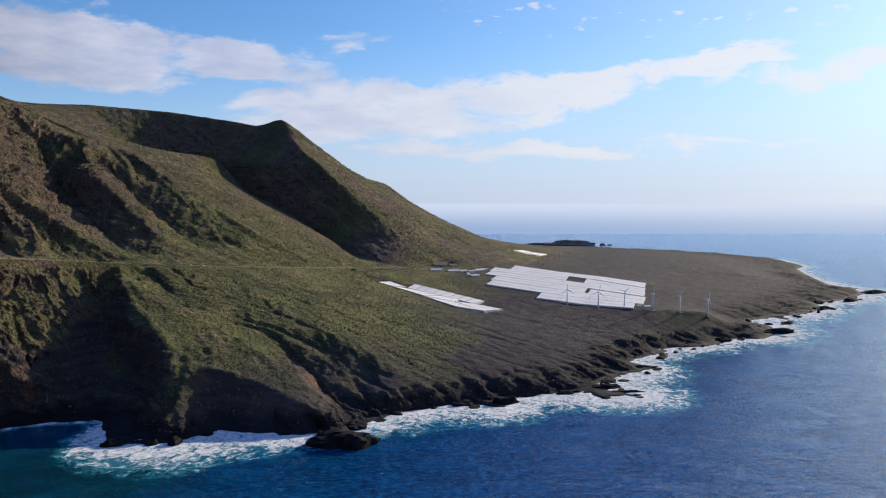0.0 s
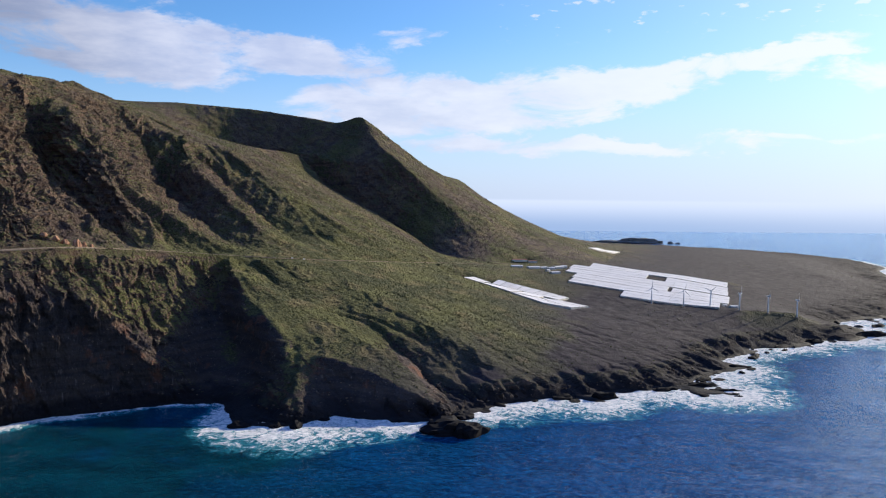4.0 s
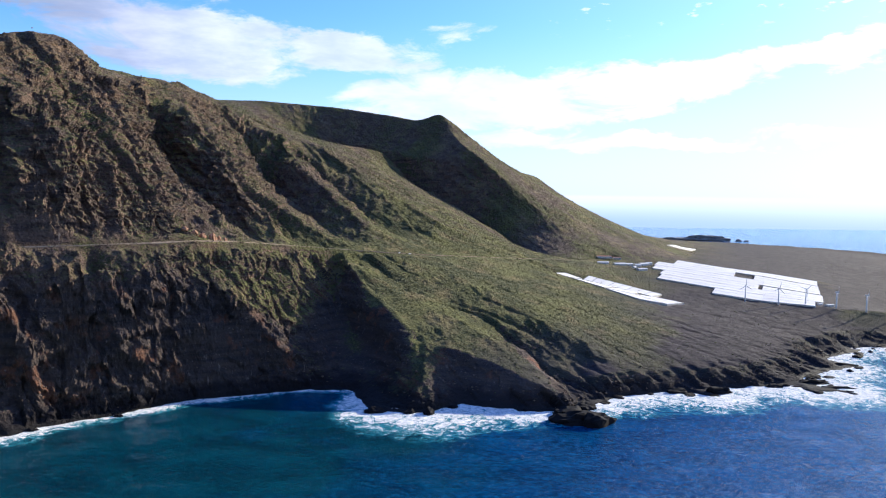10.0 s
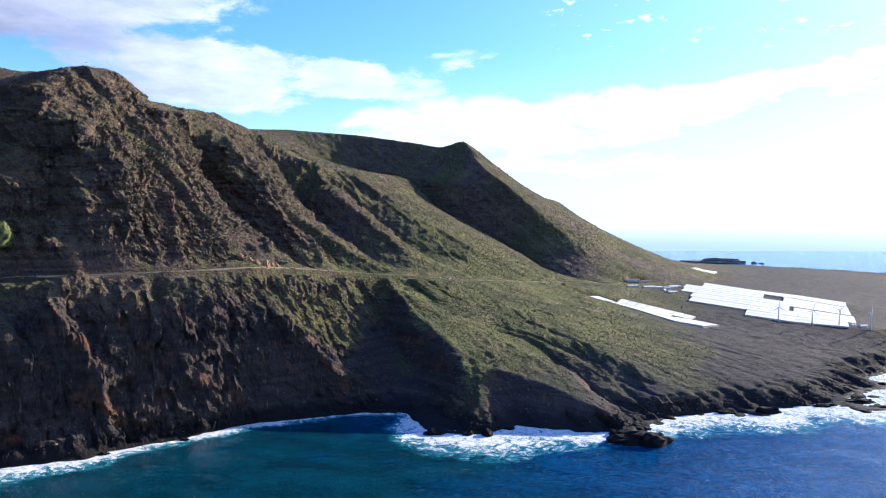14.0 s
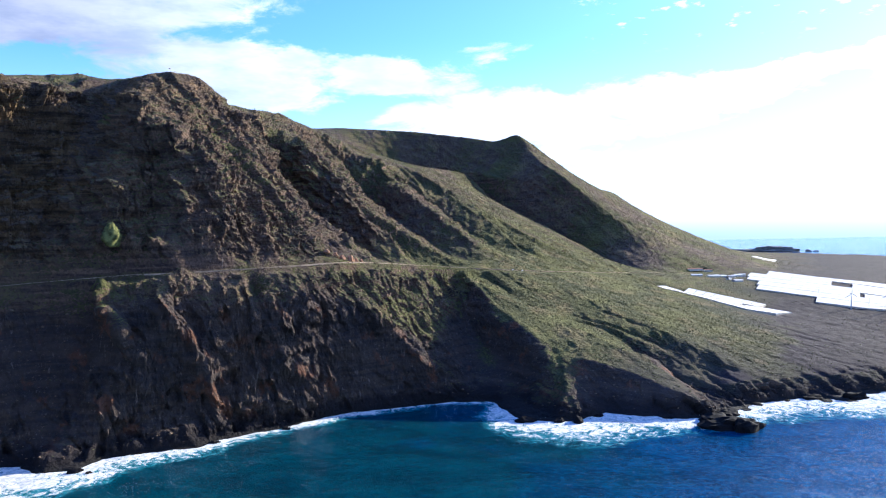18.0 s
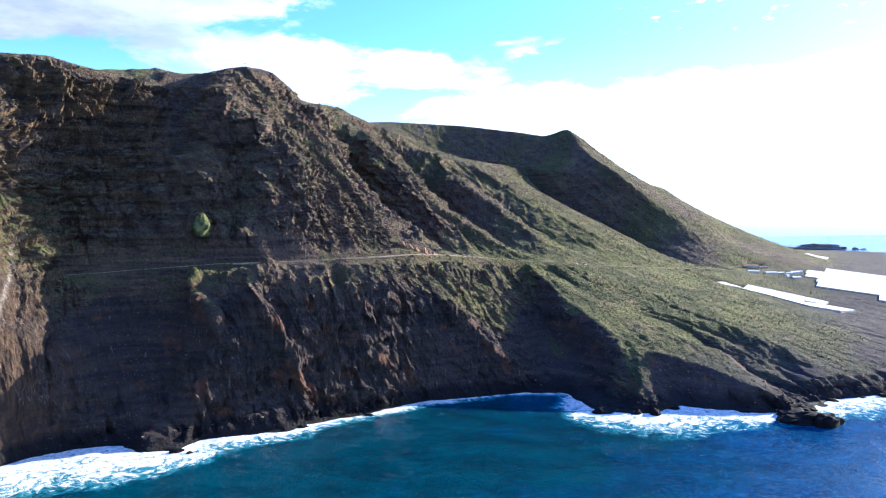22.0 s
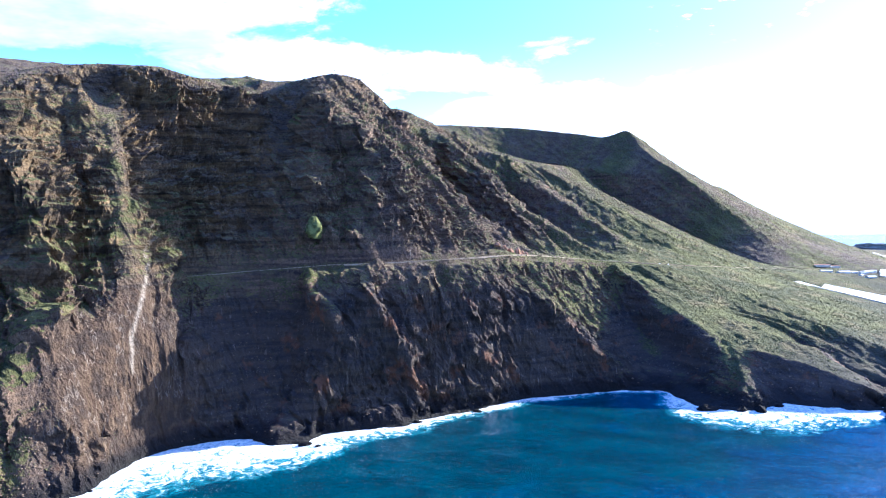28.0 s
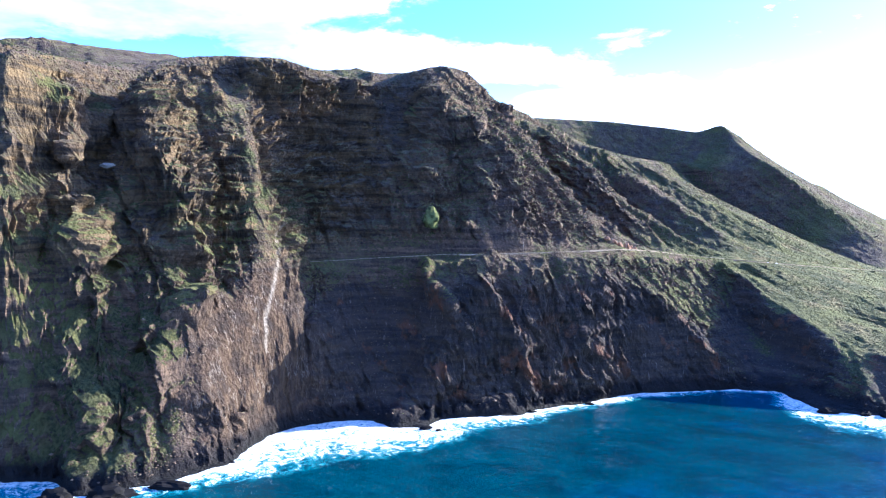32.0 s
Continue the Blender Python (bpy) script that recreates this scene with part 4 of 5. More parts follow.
def build_sea():
    xs = spaced((-9000, -2600, 400), (-2600, -1100, 60), (-1100, 700, 5), (700, 1500, 16), (1500, 9000, 150))
    ys = spaced((-9000, -1200, 400), (-1200, -200, 60), (-200, 150, 16), (150, 1450, 5), (1450, 3900, 20), (3900, 9000, 150))
    gx, gy = np.meshgrid(xs, ys)
    d, along = shore_distance(gx, gy, SHORE + SHORE_FAR)
    loop = SHORE + SHORE_FAR + [(-1900, 3800), (-2500, 3800), (-2500, 170)]
    land = inside(gx, gy, loop)
    swash = fractal(gx, gy, 90, 4, 301)
    # reach of the white water along the shore: wide off the noses, thin in the coves
    reach = 36 + 26 * swash
    for cx, cy, size, more in ((-245, 690, 95, 110), (-850, 420, 90, 170), (-775, 455, 70, 120), (-700, 540, 70, 20), (-690, 545, 60, 8), (20, 820, 110, 75), (215, 920, 120, 120), (380, 1150, 160, 30), (640, 1400, 260, 80), (1000, 1850, 300, 110), (1250, 2500, 500, 30)):
        reach = reach + more * np.exp(-((gx - cx) ** 2 + (gy - cy) ** 2) / size ** 2)
    for cx, cy, size, less in ((-440, 780, 75, 14), (-560, 690, 40, 6), (-362, 775, 34, 22)):
        reach = reach - less * np.exp(-((gx - cx) ** 2 + (gy - cy) ** 2) / size ** 2)
    ragged = d + 14 * fractal(gx, gy, 40, 4, 333) + 10 * swash
    surf = np.where(land, 1.0, np.clip(1 - np.maximum(ragged, 0) / np.maximum(reach, 5), 0, 1))
    cove = np.exp(-(((gx + 480) / 330) ** 2 + ((gy - 560) / 240) ** 2)) + 0.9 * np.exp(-(((gx + 780) / 220) ** 2 + ((gy - 360) / 200) ** 2))
    shallow = np.clip(1.35 * cove * (0.95 + 0.5 * swash) + 0.35 * np.exp(-d / 60), 0, 1)
    swell = 0.5 * fractal(gx * 0.6 + gy * 0.8, gy * 0.6 - gx * 0.8, 34, 3, 401)
    pz = swell * smooth(6000, 1500, np.hypot(gx, gy)) + 0.9 * surf * (1 + fractal(gx, gy, 11, 2, 411))
    mesh = mesh_grid("sea", gx, gy, pz, ~land | (d < 40), [("surf", surf), ("shallow", shallow)])
    mesh.materials.append(WATER)
    return tagged(new("water", mesh), "deep blue Atlantic swell with white surf along the rocks", "sea", kind="structure")


sea = build_sea()


# ---------------------------------------------------------------- helpers for things
def part(name, bm, mat, parent=None, label=""):
    mesh = bpy.data.meshes.new(name)
    bm.to_mesh(mesh)
    bm.free()
    if mat:
        mesh.materials.append(mat)
    ob = new(name, mesh)
    if parent:
        ob.parent = parent
    if label:
        ob["label"] = label
    return ob


def box_mesh(points):
    """A bmesh of a box from its four floor corners and four top corners."""
    bm = bmesh.new()
    v = [bm.verts.new(p) for p in points]
    for f in ((3, 2, 1, 0), (4, 5, 6, 7), (0, 1, 5, 4), (1, 2, 6, 5), (2, 3, 7, 6), (3, 0, 4, 7)):
        bm.faces.new([v[k] for k in f])
    bmesh.ops.recalc_face_normals(bm, faces=bm.faces)
    return bm


def bar(a, b, width, depth):
    """A bmesh of a straight square bar between two places."""
    a, b = Vector(a), Vector(b)
    way = (b - a).normalized()
    side = way.cross(Vector((0, 0, 1))) if abs(way.z) < 0.9 else Vector((1, 0, 0))
    side.normalize()
    other = side.cross(way).normalized()
    s, o = side * width / 2, other * depth / 2
    return box_mesh([a - s - o, a + s - o, a + s + o, a - s + o, b - s - o, b + s - o, b + s + o, b - s + o])


def tube(bm, rings, sides=12):
    """Adds a skin over rings (place, radius) whose axis is z."""
    made = [[bm.verts.new((p[0] + r * math.cos(2 * math.pi * k / sides), p[1] + r * math.sin(2 * math.pi * k / sides), p[2])) for k in range(sides)] for p, r in rings]
    for a, b in zip(made, made[1:]):
        for k in range(sides):
            bm.faces.new((a[k], a[(k + 1) % sides], b[(k + 1) % sides], b[k])).smooth = True
    bm.faces.new(made[0][::-1])
    bm.faces.new(made[-1])
    return bm


# ---------------------------------------------------------------- greenhouses
def greenhouse(corners, strips, label, tall=2.5):
    """A flat-roofed banana greenhouse: roof sheets in strips, curtains round it, posts at the corners."""
    zs = [ground_height(*c) for c in corners]
    cx, cy = sum(c[0] for c in corners) / 4, sum(c[1] for c in corners) / 4
    thing = new("greenhouse")
    thing.location = (cx, cy, min(zs) - 0.5)
    base = Vector(thing.location)
    low = [Vector((c[0], c[1], z - 1.0)) - base for c, z in zip(corners, zs)]
    top = [Vector((c[0], c[1], z + tall)) - base for c, z in zip(corners, zs)]
    for k in range(strips):
        a, b = k / strips + 0.003, (k + 1) / strips - 0.003
        sag = 0.12 if k % 2 else 0.0
        quad = [top[0].lerp(top[3], a), top[0].lerp(top[3], b), top[1].lerp(top[2], b), top[1].lerp(top[2], a)]
        bm = bmesh.new()
        rows = []
        for i in range(7):
            p, q = quad[0].lerp(quad[3], i / 6), quad[1].lerp(quad[2], i / 6)
            rows.append([bm.verts.new(p.lerp(q, j / 4) + Vector((0, 0, 0.25 + 0.25 * math.sin(math.pi * j / 4) - sag + random.uniform(-0.08, 0.08)))) for j in range(5)])
        for r, s in zip(rows, rows[1:]):
            for j in range(4):
                bm.faces.new((r[j], r[j + 1], s[j + 1], s[j]))
        bmesh.ops.recalc_face_normals(bm, faces=bm.faces)
        bmesh.ops.solidify(bm, geom=bm.faces, thickness=0.1)
        part("roof_sheet", bm, SHEETING, thing)
    for k in range(4):
        a, b, c, d = low[k], low[(k + 1) % 4], top[(k + 1) % 4], top[k]
        inward = (Vector((0, 0, 0)) - (a + b) / 2)
        inward.z = 0
        inward = inward.normalized() * 0.25
        part("side_curtain", box_mesh([a, b, b + inward, a + inward, d, c, c + inward, d + inward]), WALLING, thing)
        part("corner_post", bar(low[k], top[k] + Vector((0, 0, 0.5)), 0.3, 0.3), STEEL_WHITE, thing)
    return tagged(thing, label, "greenhouse", "white greenhouses on the lava plain")


UPPER = "white plastic-sheeted banana greenhouse on the green slope"
PLAIN = "wide white plastic-sheeted greenhouse on the dark lava plain"
for corners, strips, label in (
    ([(-122, 1386), (-100, 1406), (-68, 1380), (-94, 1350)], 3, UPPER), ([(-66, 1376), (-54, 1407), (74, 1331), (52, 1297)], 8, UPPER),
    ([(-91, 1341), (-64, 1371), (-10, 1334), (-33, 1292)], 4, UPPER), ([(-31, 1287), (-7, 1329), (29, 1311), (18, 1284)], 3, UPPER),
    ([(22, 1233), (-30, 1281), (17, 1281), (66, 1233)], 3, UPPER), ([(68, 1232), (21, 1283), (53, 1293), (103, 1270)], 3, UPPER),
    ([(194, 2043), (235, 2190), (262, 2225), (225, 2080)], 3, "small distant white greenhouse on the lava plain"), ([(232, 2095), (268, 2230), (325, 2330), (288, 2200)], 4, "small distant white greenhouse on the lava plain"),
):
    greenhouse(corners, strips, label)
# the great block on the plain: rows side by side, each cut into a few houses
for low, high, cuts in ((0, 52, (0, 88, 176)), (53, 106, (-111, -10, 90, 190)), (107, 160, (-116, 0, 74)), (107, 152, (82, 190)), (161, 212, (-142, -30, 80, 186)), (213, 266, (-146, -60, 20)), (213, 262, (60, 184)), (267, 322, (-112, -10, 90, 182))):
    for left, right in zip(cuts, cuts[1:]):
        frame_of = lambda u, v: (175 + 0.95 * u + 0.31 * v, 1387 - 0.31 * u + 0.95 * v)
        greenhouse([frame_of(left + 0.2, low), frame_of(right - 0.2, low), frame_of(right - 0.2, high), frame_of(left + 0.2, high)], 4, PLAIN)


# ---------------------------------------------------------------- wind turbines
def wind_turbine(x, y, yaw, spin):
    thing = new("wind_turbine")
    z = ground_height(x, y)
    thing.matrix_world = pose(x, y, z - 0.6, 0, 0, yaw)
    part("foundation", tube(bmesh.new(), [((0, 0, -1.0), 3.4), ((0, 0, 0.7), 3.2), ((0, 0, 0.9), 2.8)], 16), PARAPET, thing, "concrete base")
    part("tower", tube(bmesh.new(), [((0, 0, 0.9), 1.35), ((0, 0, 10), 1.15), ((0, 0, 20), 0.95), ((0, 0, 29.5), 0.75)], 16), STEEL_WHITE, thing, "tapered white steel tower")
    part("tower_door", box_mesh([(-0.4, -1.42, 1.0), (0.4, -1.42, 1.0), (0.4, -1.25, 1.0), (-0.4, -1.25, 1.0), (-0.4, -1.40, 3.0), (0.4, -1.40, 3.0), (0.4, -1.22, 3.0), (-0.4, -1.22, 3.0)]), BLADE_GREY, thing)
    body = box_mesh([(-0.9, -1.8, 29.5), (0.9, -1.8, 29.5), (0.8, 3.6, 29.7), (-0.8, 3.6, 29.7), (-0.9, -1.8, 31.4), (0.9, -1.8, 31.4), (0.7, 3.6, 31.1), (-0.7, 3.6, 31.1)])
    bmesh.ops.bevel(body, geom=body.edges[:], offset=0.22, segments=2, affect="EDGES")
    part("nacelle", body, STEEL_WHITE, thing, "boxy white nacelle")
    hub = tube(bmesh.new(), [((0, 0, -1.0), 0.75), ((0, 0, 0.0), 0.85), ((0, 0, 0.7), 0.6), ((0, 0, 1.1), 0.15)], 12)
    bmesh.ops.transform(hub, matrix=pose(0, -2.6, 30.4, 90, 0, 0), verts=hub.verts)
    hub = part("hub", hub, STEEL_WHITE, thing)
    for k in range(3):
        blade = bmesh.new()
        rings = []
        for r, chord, thick, twist in ((0.4, 0.6, 0.6, 0), (2.0, 1.4, 0.4, 18), (5.0, 1.2, 0.28, 10), (9.0, 0.9, 0.2, 5), (13.8, 0.45, 0.1, 1)):
            ring = []
            for s in range(8):
                a = 2 * math.pi * s / 8
                p = Matrix.Rotation(radians(twist), 3, "Z") @ Vector((chord * 0.5 * math.cos(a), thick * 0.5 * math.sin(a), 0))
                ring.append(blade.verts.new((p.x, p.y, r)))
            rings.append(ring)
        for a, b in zip(rings, rings[1:]):
            for s in range(8):
                blade.faces.new((a[s], a[(s + 1) % 8], b[(s + 1) % 8], b[s])).smooth = True
        blade.faces.new(rings[-1])
        bmesh.ops.transform(blade, matrix=pose(0, -2.7, 30.4, 0, spin + 120 * k, 0), verts=blade.verts)
        part("blade", blade, BLADE_GREY, thing)
    return tagged(thing, "small white three-bladed wind turbine standing on the lava plain", "wind turbine", "row of wind turbines")


for x, y, yaw, spin in ((227, 1355, 8, 0), (281, 1340, 14, 12), (330, 1347, 4, 50), (375, 1326, 70, 30), (420, 1313, 74, 80), (467, 1306, 78, 8)):
    wind_turbine(x, y, yaw, spin)


# ---------------------------------------------------------------- coast road
def road_points():
    line = [Vector(p) for p in LINES[1]]
    out = []
    for k in range(len(line) - 1):
        p0, p1, p2, p3 = line[max(k - 1, 0)], line[k], line[k + 1], line[min(k + 2, len(line) - 1)]
        count = max(2, int((p2 - p1).length / 7))
        for i in range(count):
            t = i / count
            out.append(0.5 * ((2 * p1) + (p2 - p0) * t + (2 * p0 - 5 * p1 + 4 * p2 - p3) * t * t + (3 * p1 - p0 - 3 * p2 + p3) * t ** 3))
    return out + [line[-1]]


def build_road():
    line = road_points()
    thing = new("road")
    sides = []
    for k, p in enumerate(line):
        way = (line[min(k + 1, len(line) - 1)] - line[max(k - 1, 0)])
        sides.append(Vector((way.y, -way.x, 0)).normalized())

    def ribbon(left, right, low, high):
        bm = bmesh.new()
        rows = []
        for p, s in zip(line, sides):
            q = Vector((p.x, p.y, p.z - 0.1))
            rows.append([bm.verts.new(q + s * a + Vector((0, 0, h))) for a, h in ((left, low), (right, low), (right, high), (left, high))])
        for a, b in zip(rows, rows[1:]):
            for i in range(4):
                bm.faces.new((a[i], a[(i + 1) % 4], b[(i + 1) % 4], b[i]))
        bm.faces.new(rows[0][::-1]), bm.faces.new(rows[-1])
        bmesh.ops.recalc_face_normals(bm, faces=bm.faces)
        return bm

    part("carriageway", ribbon(-2.3, 2.3, -1.5, 0.35), ASPHALT, thing, "grey asphalt carriageway")
    part("retaining_wall", ribbon(2.3, 2.6, -1.0, 0.8), PARAPET, thing, "pale stone retaining wall and parapet")
    part("verge", ribbon(-3.0, -2.3, -1.5, 0.45), PARAPET, thing, "dusty gravel verge")
    return tagged(thing, "narrow asphalt coast road with a pale stone parapet", "road", kind="structure")


build_road()


# ---------------------------------------------------------------- rocks in the surf and the islet
def sea_rock(x, y, long, wide, tall, turn, seed, detail=3, label="black wave-washed basalt rock in white surf", name="sea_rock"):
    bm = bmesh.new()
    bmesh.ops.create_icosphere(bm, subdivisions=detail, radius=1.0)
    for v in bm.verts:
        p = v.co.copy()
        k = 1 + 0.42 * noise.fractal(p * 1.3 + Vector((seed, seed * 0.7, 0)), 1.0, 2.0, 4) + 0.16 * noise.fractal(p * 4.1 + Vector((0, seed, 3)), 0.9, 2.0, 3)
        v.co = Vector((p.x * long / 2 * k, p.y * wide / 2 * k, (abs(p.z) ** 0.8 * (1 if p.z > 0 else -0.35)) * tall * max(k, 0.5)))
    for f in bm.faces:
        f.smooth = False
    ob = part(name, bm, SEA_ROCK if name == "sea_rock" else ISLET_SCRUB)
    ob.matrix_world = pose(x, y, -0.6, 0, 0, turn)
    return tagged(ob, label, "rock", "rocks in the surf" if name == "sea_rock" else "")


NOSE_ROCKS = ((-100, 712, 62, 26, 11, 8), (-84, 708, 30, 22, 13, 40), (-110, 738, 40, 30, 9, 70), (-92, 768, 26, 22, 7, 20), (-322, 710, 24, 12, 6, 15), (-282, 712, 18, 10, 5, 60), (-262, 716, 26, 12, 6, 100), (-238, 742, 14, 9, 4, 30), (-160, 742, 16, 8, 3, 0), (-30, 838, 34, 12, 5, 40), (24, 852, 26, 14, 6, 20), (72, 858, 34, 16, 8, 10))
LAVA_COAST_ROCKS = ((150, 902, 30, 12, 5, 30), (204, 928, 44, 12, 6, 12), (228, 908, 46, 10, 4, 4), (214, 960, 30, 12, 5, 40), (284, 1040, 44, 12, 5, 10), (330, 1110, 30, 14, 5, 50), (392, 1196, 30, 16, 6, 40), (470, 1240, 38, 18, 8, 20), (532, 1266, 30, 10, 4, 10), (598, 1312, 70, 20, 9, 12), (560, 1345, 60, 30, 10, 30), (660, 1415, 40, 16, 6, 40))
CLIFF_FOOT_ROCKS = ((-872, 262, 34, 14, 6, 20), (-905, 226, 40, 26, 10, 50), (-940, 205, 30, 24, 9, 0), (-730, 488, 14, 9, 5, 30), (-716, 488, 8, 6, 2.5, 0), (-640, 590, 12, 8, 4, 60), (-584, 648, 10, 7, 3, 10), (-876, 300, 12, 8, 4, 70), (-862, 330, 10, 8, 3, 20), (820, 1600, 60, 24, 8, 40), (960, 1740, 60, 26, 8, 45), (1085, 1872, 60, 30, 9, 20))
for k, (x, y, long, wide, tall, turn) in enumerate(NOSE_ROCKS + LAVA_COAST_ROCKS + CLIFF_FOOT_ROCKS):
    sea_rock(x, y, long, wide, tall, turn, 3.1 * k + 1)
rocks = random.Random(5)
COAST_WALK = SHORE_EAST + SHORE_FAR[:7]
for (ax, ay), (bx, by) in zip(COAST_WALK, COAST_WALK[1:]):
    size = math.hypot(bx - ax, by - ay)
    for _ in range(1 + int(size / 34)):
        k, out = rocks.random(), rocks.uniform(-4, 20)
        long = rocks.uniform(6, 20) * (1.0 if ay < 1300 else 1.6)
        sea_rock(ax + k * (bx - ax) + out * (by - ay) / size, ay + k * (by - ay) - out * (bx - ax) / size, long, long * rocks.uniform(0.4, 0.8), rocks.uniform(1.5, 4.5) * (1.0 if ay < 1300 else 1.5), rocks.uniform(0, 180), rocks.uniform(0, 90), 2)
sea_rock(590, 3800, 380, 90, 15, 2, 77.0, 4, "long low dark islet beyond the lava plain", "islet")
sea_rock(650, 3796, 240, 60, 24, 0, 71.5, 4, "dark hump of rock beside the low islet", "islet")
sea_rock(815, 3800, 36, 20, 10, 0, 79.0, 3, "small dark sea stack beside the islet", "islet")
sea_rock(850, 3800, 26, 16, 6, 0, 80.0, 3, "small dark sea stack beside the islet", "islet")


# ---------------------------------------------------------------- orange pinnacles by the road
def pinnacle(x, y, z, wide, tall, seed):
    bm = bmesh.new()
    bmesh.ops.create_icosphere(bm, subdivisions=3, radius=1.0)
    for v in bm.verts:
        p = v.co.copy()
        k = 1 + 0.45 * noise.fractal(Vector((p.x * 2, p.y * 2, p.z * 0.8)) + Vector((seed, 0, 0)), 0.9, 2.0, 4)
        taper = 1.0 - 0.35 * max(p.z, 0)
        v.co = Vector((p.x * wide / 2 * k * taper, p.y * wide / 2 * k * taper, p.z * tall * (0.8 + 0.2 * k)))
    ob = part("rock_pinnacle", bm, CUTTING)
    ob.location = (x, y, z)
    tagged(ob, "orange weathered rock pinnacle beside the coast road", "rock", "orange rocks by the road")


for k, (dx, dy, wide, tall) in enumerate(((0, 0, 10, 9), (5, 7, 7, 6), (-9, -10, 9, 5), (-16, -18, 8, 4), (-24, -29, 9, 3.5), (9, 16, 7, 4))):
    x, y = -566 + dx, 842 + dy
    pinnacle(x, y, ground_height(x, y) - 1.0, wide, tall, 5.3 * k)


def rock_slab(x, y, z, long, wide, thick, turn, seed):
    bm = bmesh.new()
    bmesh.ops.create_icosphere(bm, subdivisions=3, radius=0.5)
    for v in bm.verts:
        k = 1 + 0.5 * noise.fractal(v.co * 2.4 + Vector((seed, 0, 0)), 1.0, 2.0, 4)
        v.co = Vector((v.co.x * long * k, v.co.y * wide * k, v.co.z * thick * (1.0 if v.co.z > 0 else 1.8) * k))
    ob = part("pale_rock", bm, PALE_SLAB)
    ob.matrix_world = pose(x, y, z, 4, -6, turn)
    tagged(ob, "pale flat rock jutting from the dark cliff", "rock", "pale rocks on the cliff")


for k, (x, y, z, long) in enumerate(((-1044, 376, 280, 14), (-1022, 415, 344, 11))):
    rock_slab(x, y, z, long, 8.0, 3.6, 35, 2.3 * k)


def rock_knob(x, y, z, wide, tall):
    bm = bmesh.new()
    bmesh.ops.create_icosphere(bm, subdivisions=4, radius=1.0)
    for v in bm.verts:
        p = v.co.copy()
        k = 1 + 0.35 * noise.fractal(p * 1.6 + Vector((4.0, 1.0, 0)), 1.0, 2.0, 4) + 0.10 * noise.fractal(p * 6.0, 0.9, 2.0, 2)
        v.co = Vector((p.x * wide / 2 * k * (1 - 0.25 * p.z), p.y * wide / 2 * k * (1 - 0.25 * p.z), p.z * tall / 2 * k))
    for f in bm.faces:
        f.smooth = True
    ob = part("mossy_boulder", bm, KNOB_GREEN)
    ob.location = (x, y, z)
    tagged(ob, "large rounded boulder overgrown with bright green scrub above the road", "rock")


rock_knob(-780, 630, 221, 19, 26)


# ---------------------------------------------------------------- farm buildings
def farm_building(x, y, long, wide, tall, turn, roof_mat, label):
    thing = new("farm_building")
    thing.matrix_world = pose(x, y, ground_height(x, y) - 0.4, 0, 0, turn)
    l, w = long / 2, wide / 2
    part("wall", box_mesh([(-l, -w, 0), (l, -w, 0), (l, w, 0), (-l, w, 0), (-l, -w, tall), (l, -w, tall), (l, w, tall), (-l, w, tall)]), RENDER_WHITE, thing, "limewashed wall")
    e = 0.35
    roof = bmesh.new()
    v = [roof.verts.new(p) for p in ((-l - e, -w - e, tall), (l + e, -w - e, tall), (l + e, w + e, tall), (-l - e, w + e, tall), (-l - e, 0, tall + wide * 0.14), (l + e, 0, tall + wide * 0.14))]
    for f in ((0, 1, 5, 4), (2, 3, 4, 5), (0, 4, 3), (1, 2, 5), (3, 2, 1, 0)):
        roof.faces.new([v[k] for k in f])
    part("roof", roof, roof_mat, thing)
    count = max(1, int(long / 5))
    for k in range(count):
        cx = -l + (k + 0.5) * long / count
        name, low, high, half = ("door", 0.1, 2.2, 0.6) if k == 0 else ("window", 1.1, 2.2, 0.55)
        part(name, box_mesh([(cx - half, -w - 0.06, low), (cx + half, -w - 0.06, low), (cx + half, -w + 0.05, low), (cx - half, -w + 0.05, low), (cx - half, -w - 0.06, high), (cx + half, -w - 0.06, high), (cx + half, -w + 0.05, high), (cx - half, -w + 0.05, high)]), GLASS_DARK, thing)
    return tagged(thing, label, "building", "farm buildings by the greenhouses")


SHED = "low white farm shed beside the greenhouses"
for x, y, long, wide, tall, turn, roof_mat, label in (
    (22, 1592, 26, 14, 3.6, 20, SHEETING, SHED), (44, 1604, 16, 10, 3.4, 30, SHEETING, SHED), (62, 1602, 14, 9, 4.6, 10, SHEETING, SHED), (78, 1628, 22, 12, 4.0, 35, SHEETING, SHED), (66, 1556, 20, 12, 3.4, 25, SHEETING, SHED),
    (92, 1640, 12, 9, 5.0, 0, SHEETING, SHED), (-14, 1586, 24, 12, 3.2, 8, SHEETING, SHED), (52, 1574, 10, 7, 3.2, 50, SHEETING, SHED), (-6, 1672, 34, 14, 4.2, 6, ROOF_RED, "long brown-roofed farm building at the foot of the hill"),
    (24, 1676, 18, 11, 3.8, 0, ROOF_RED, "small brown-roofed farm building at the foot of the hill"), (372, 1350, 14, 8, 3.6, 20, SHEETING, "small white pump house beside the greenhouses"), (360, 1362, 8, 6, 3.0, 20, SHEETING, "small white pump house beside the greenhouses")):
    farm_building(x, y, long, wide, tall, turn, roof_mat, label)


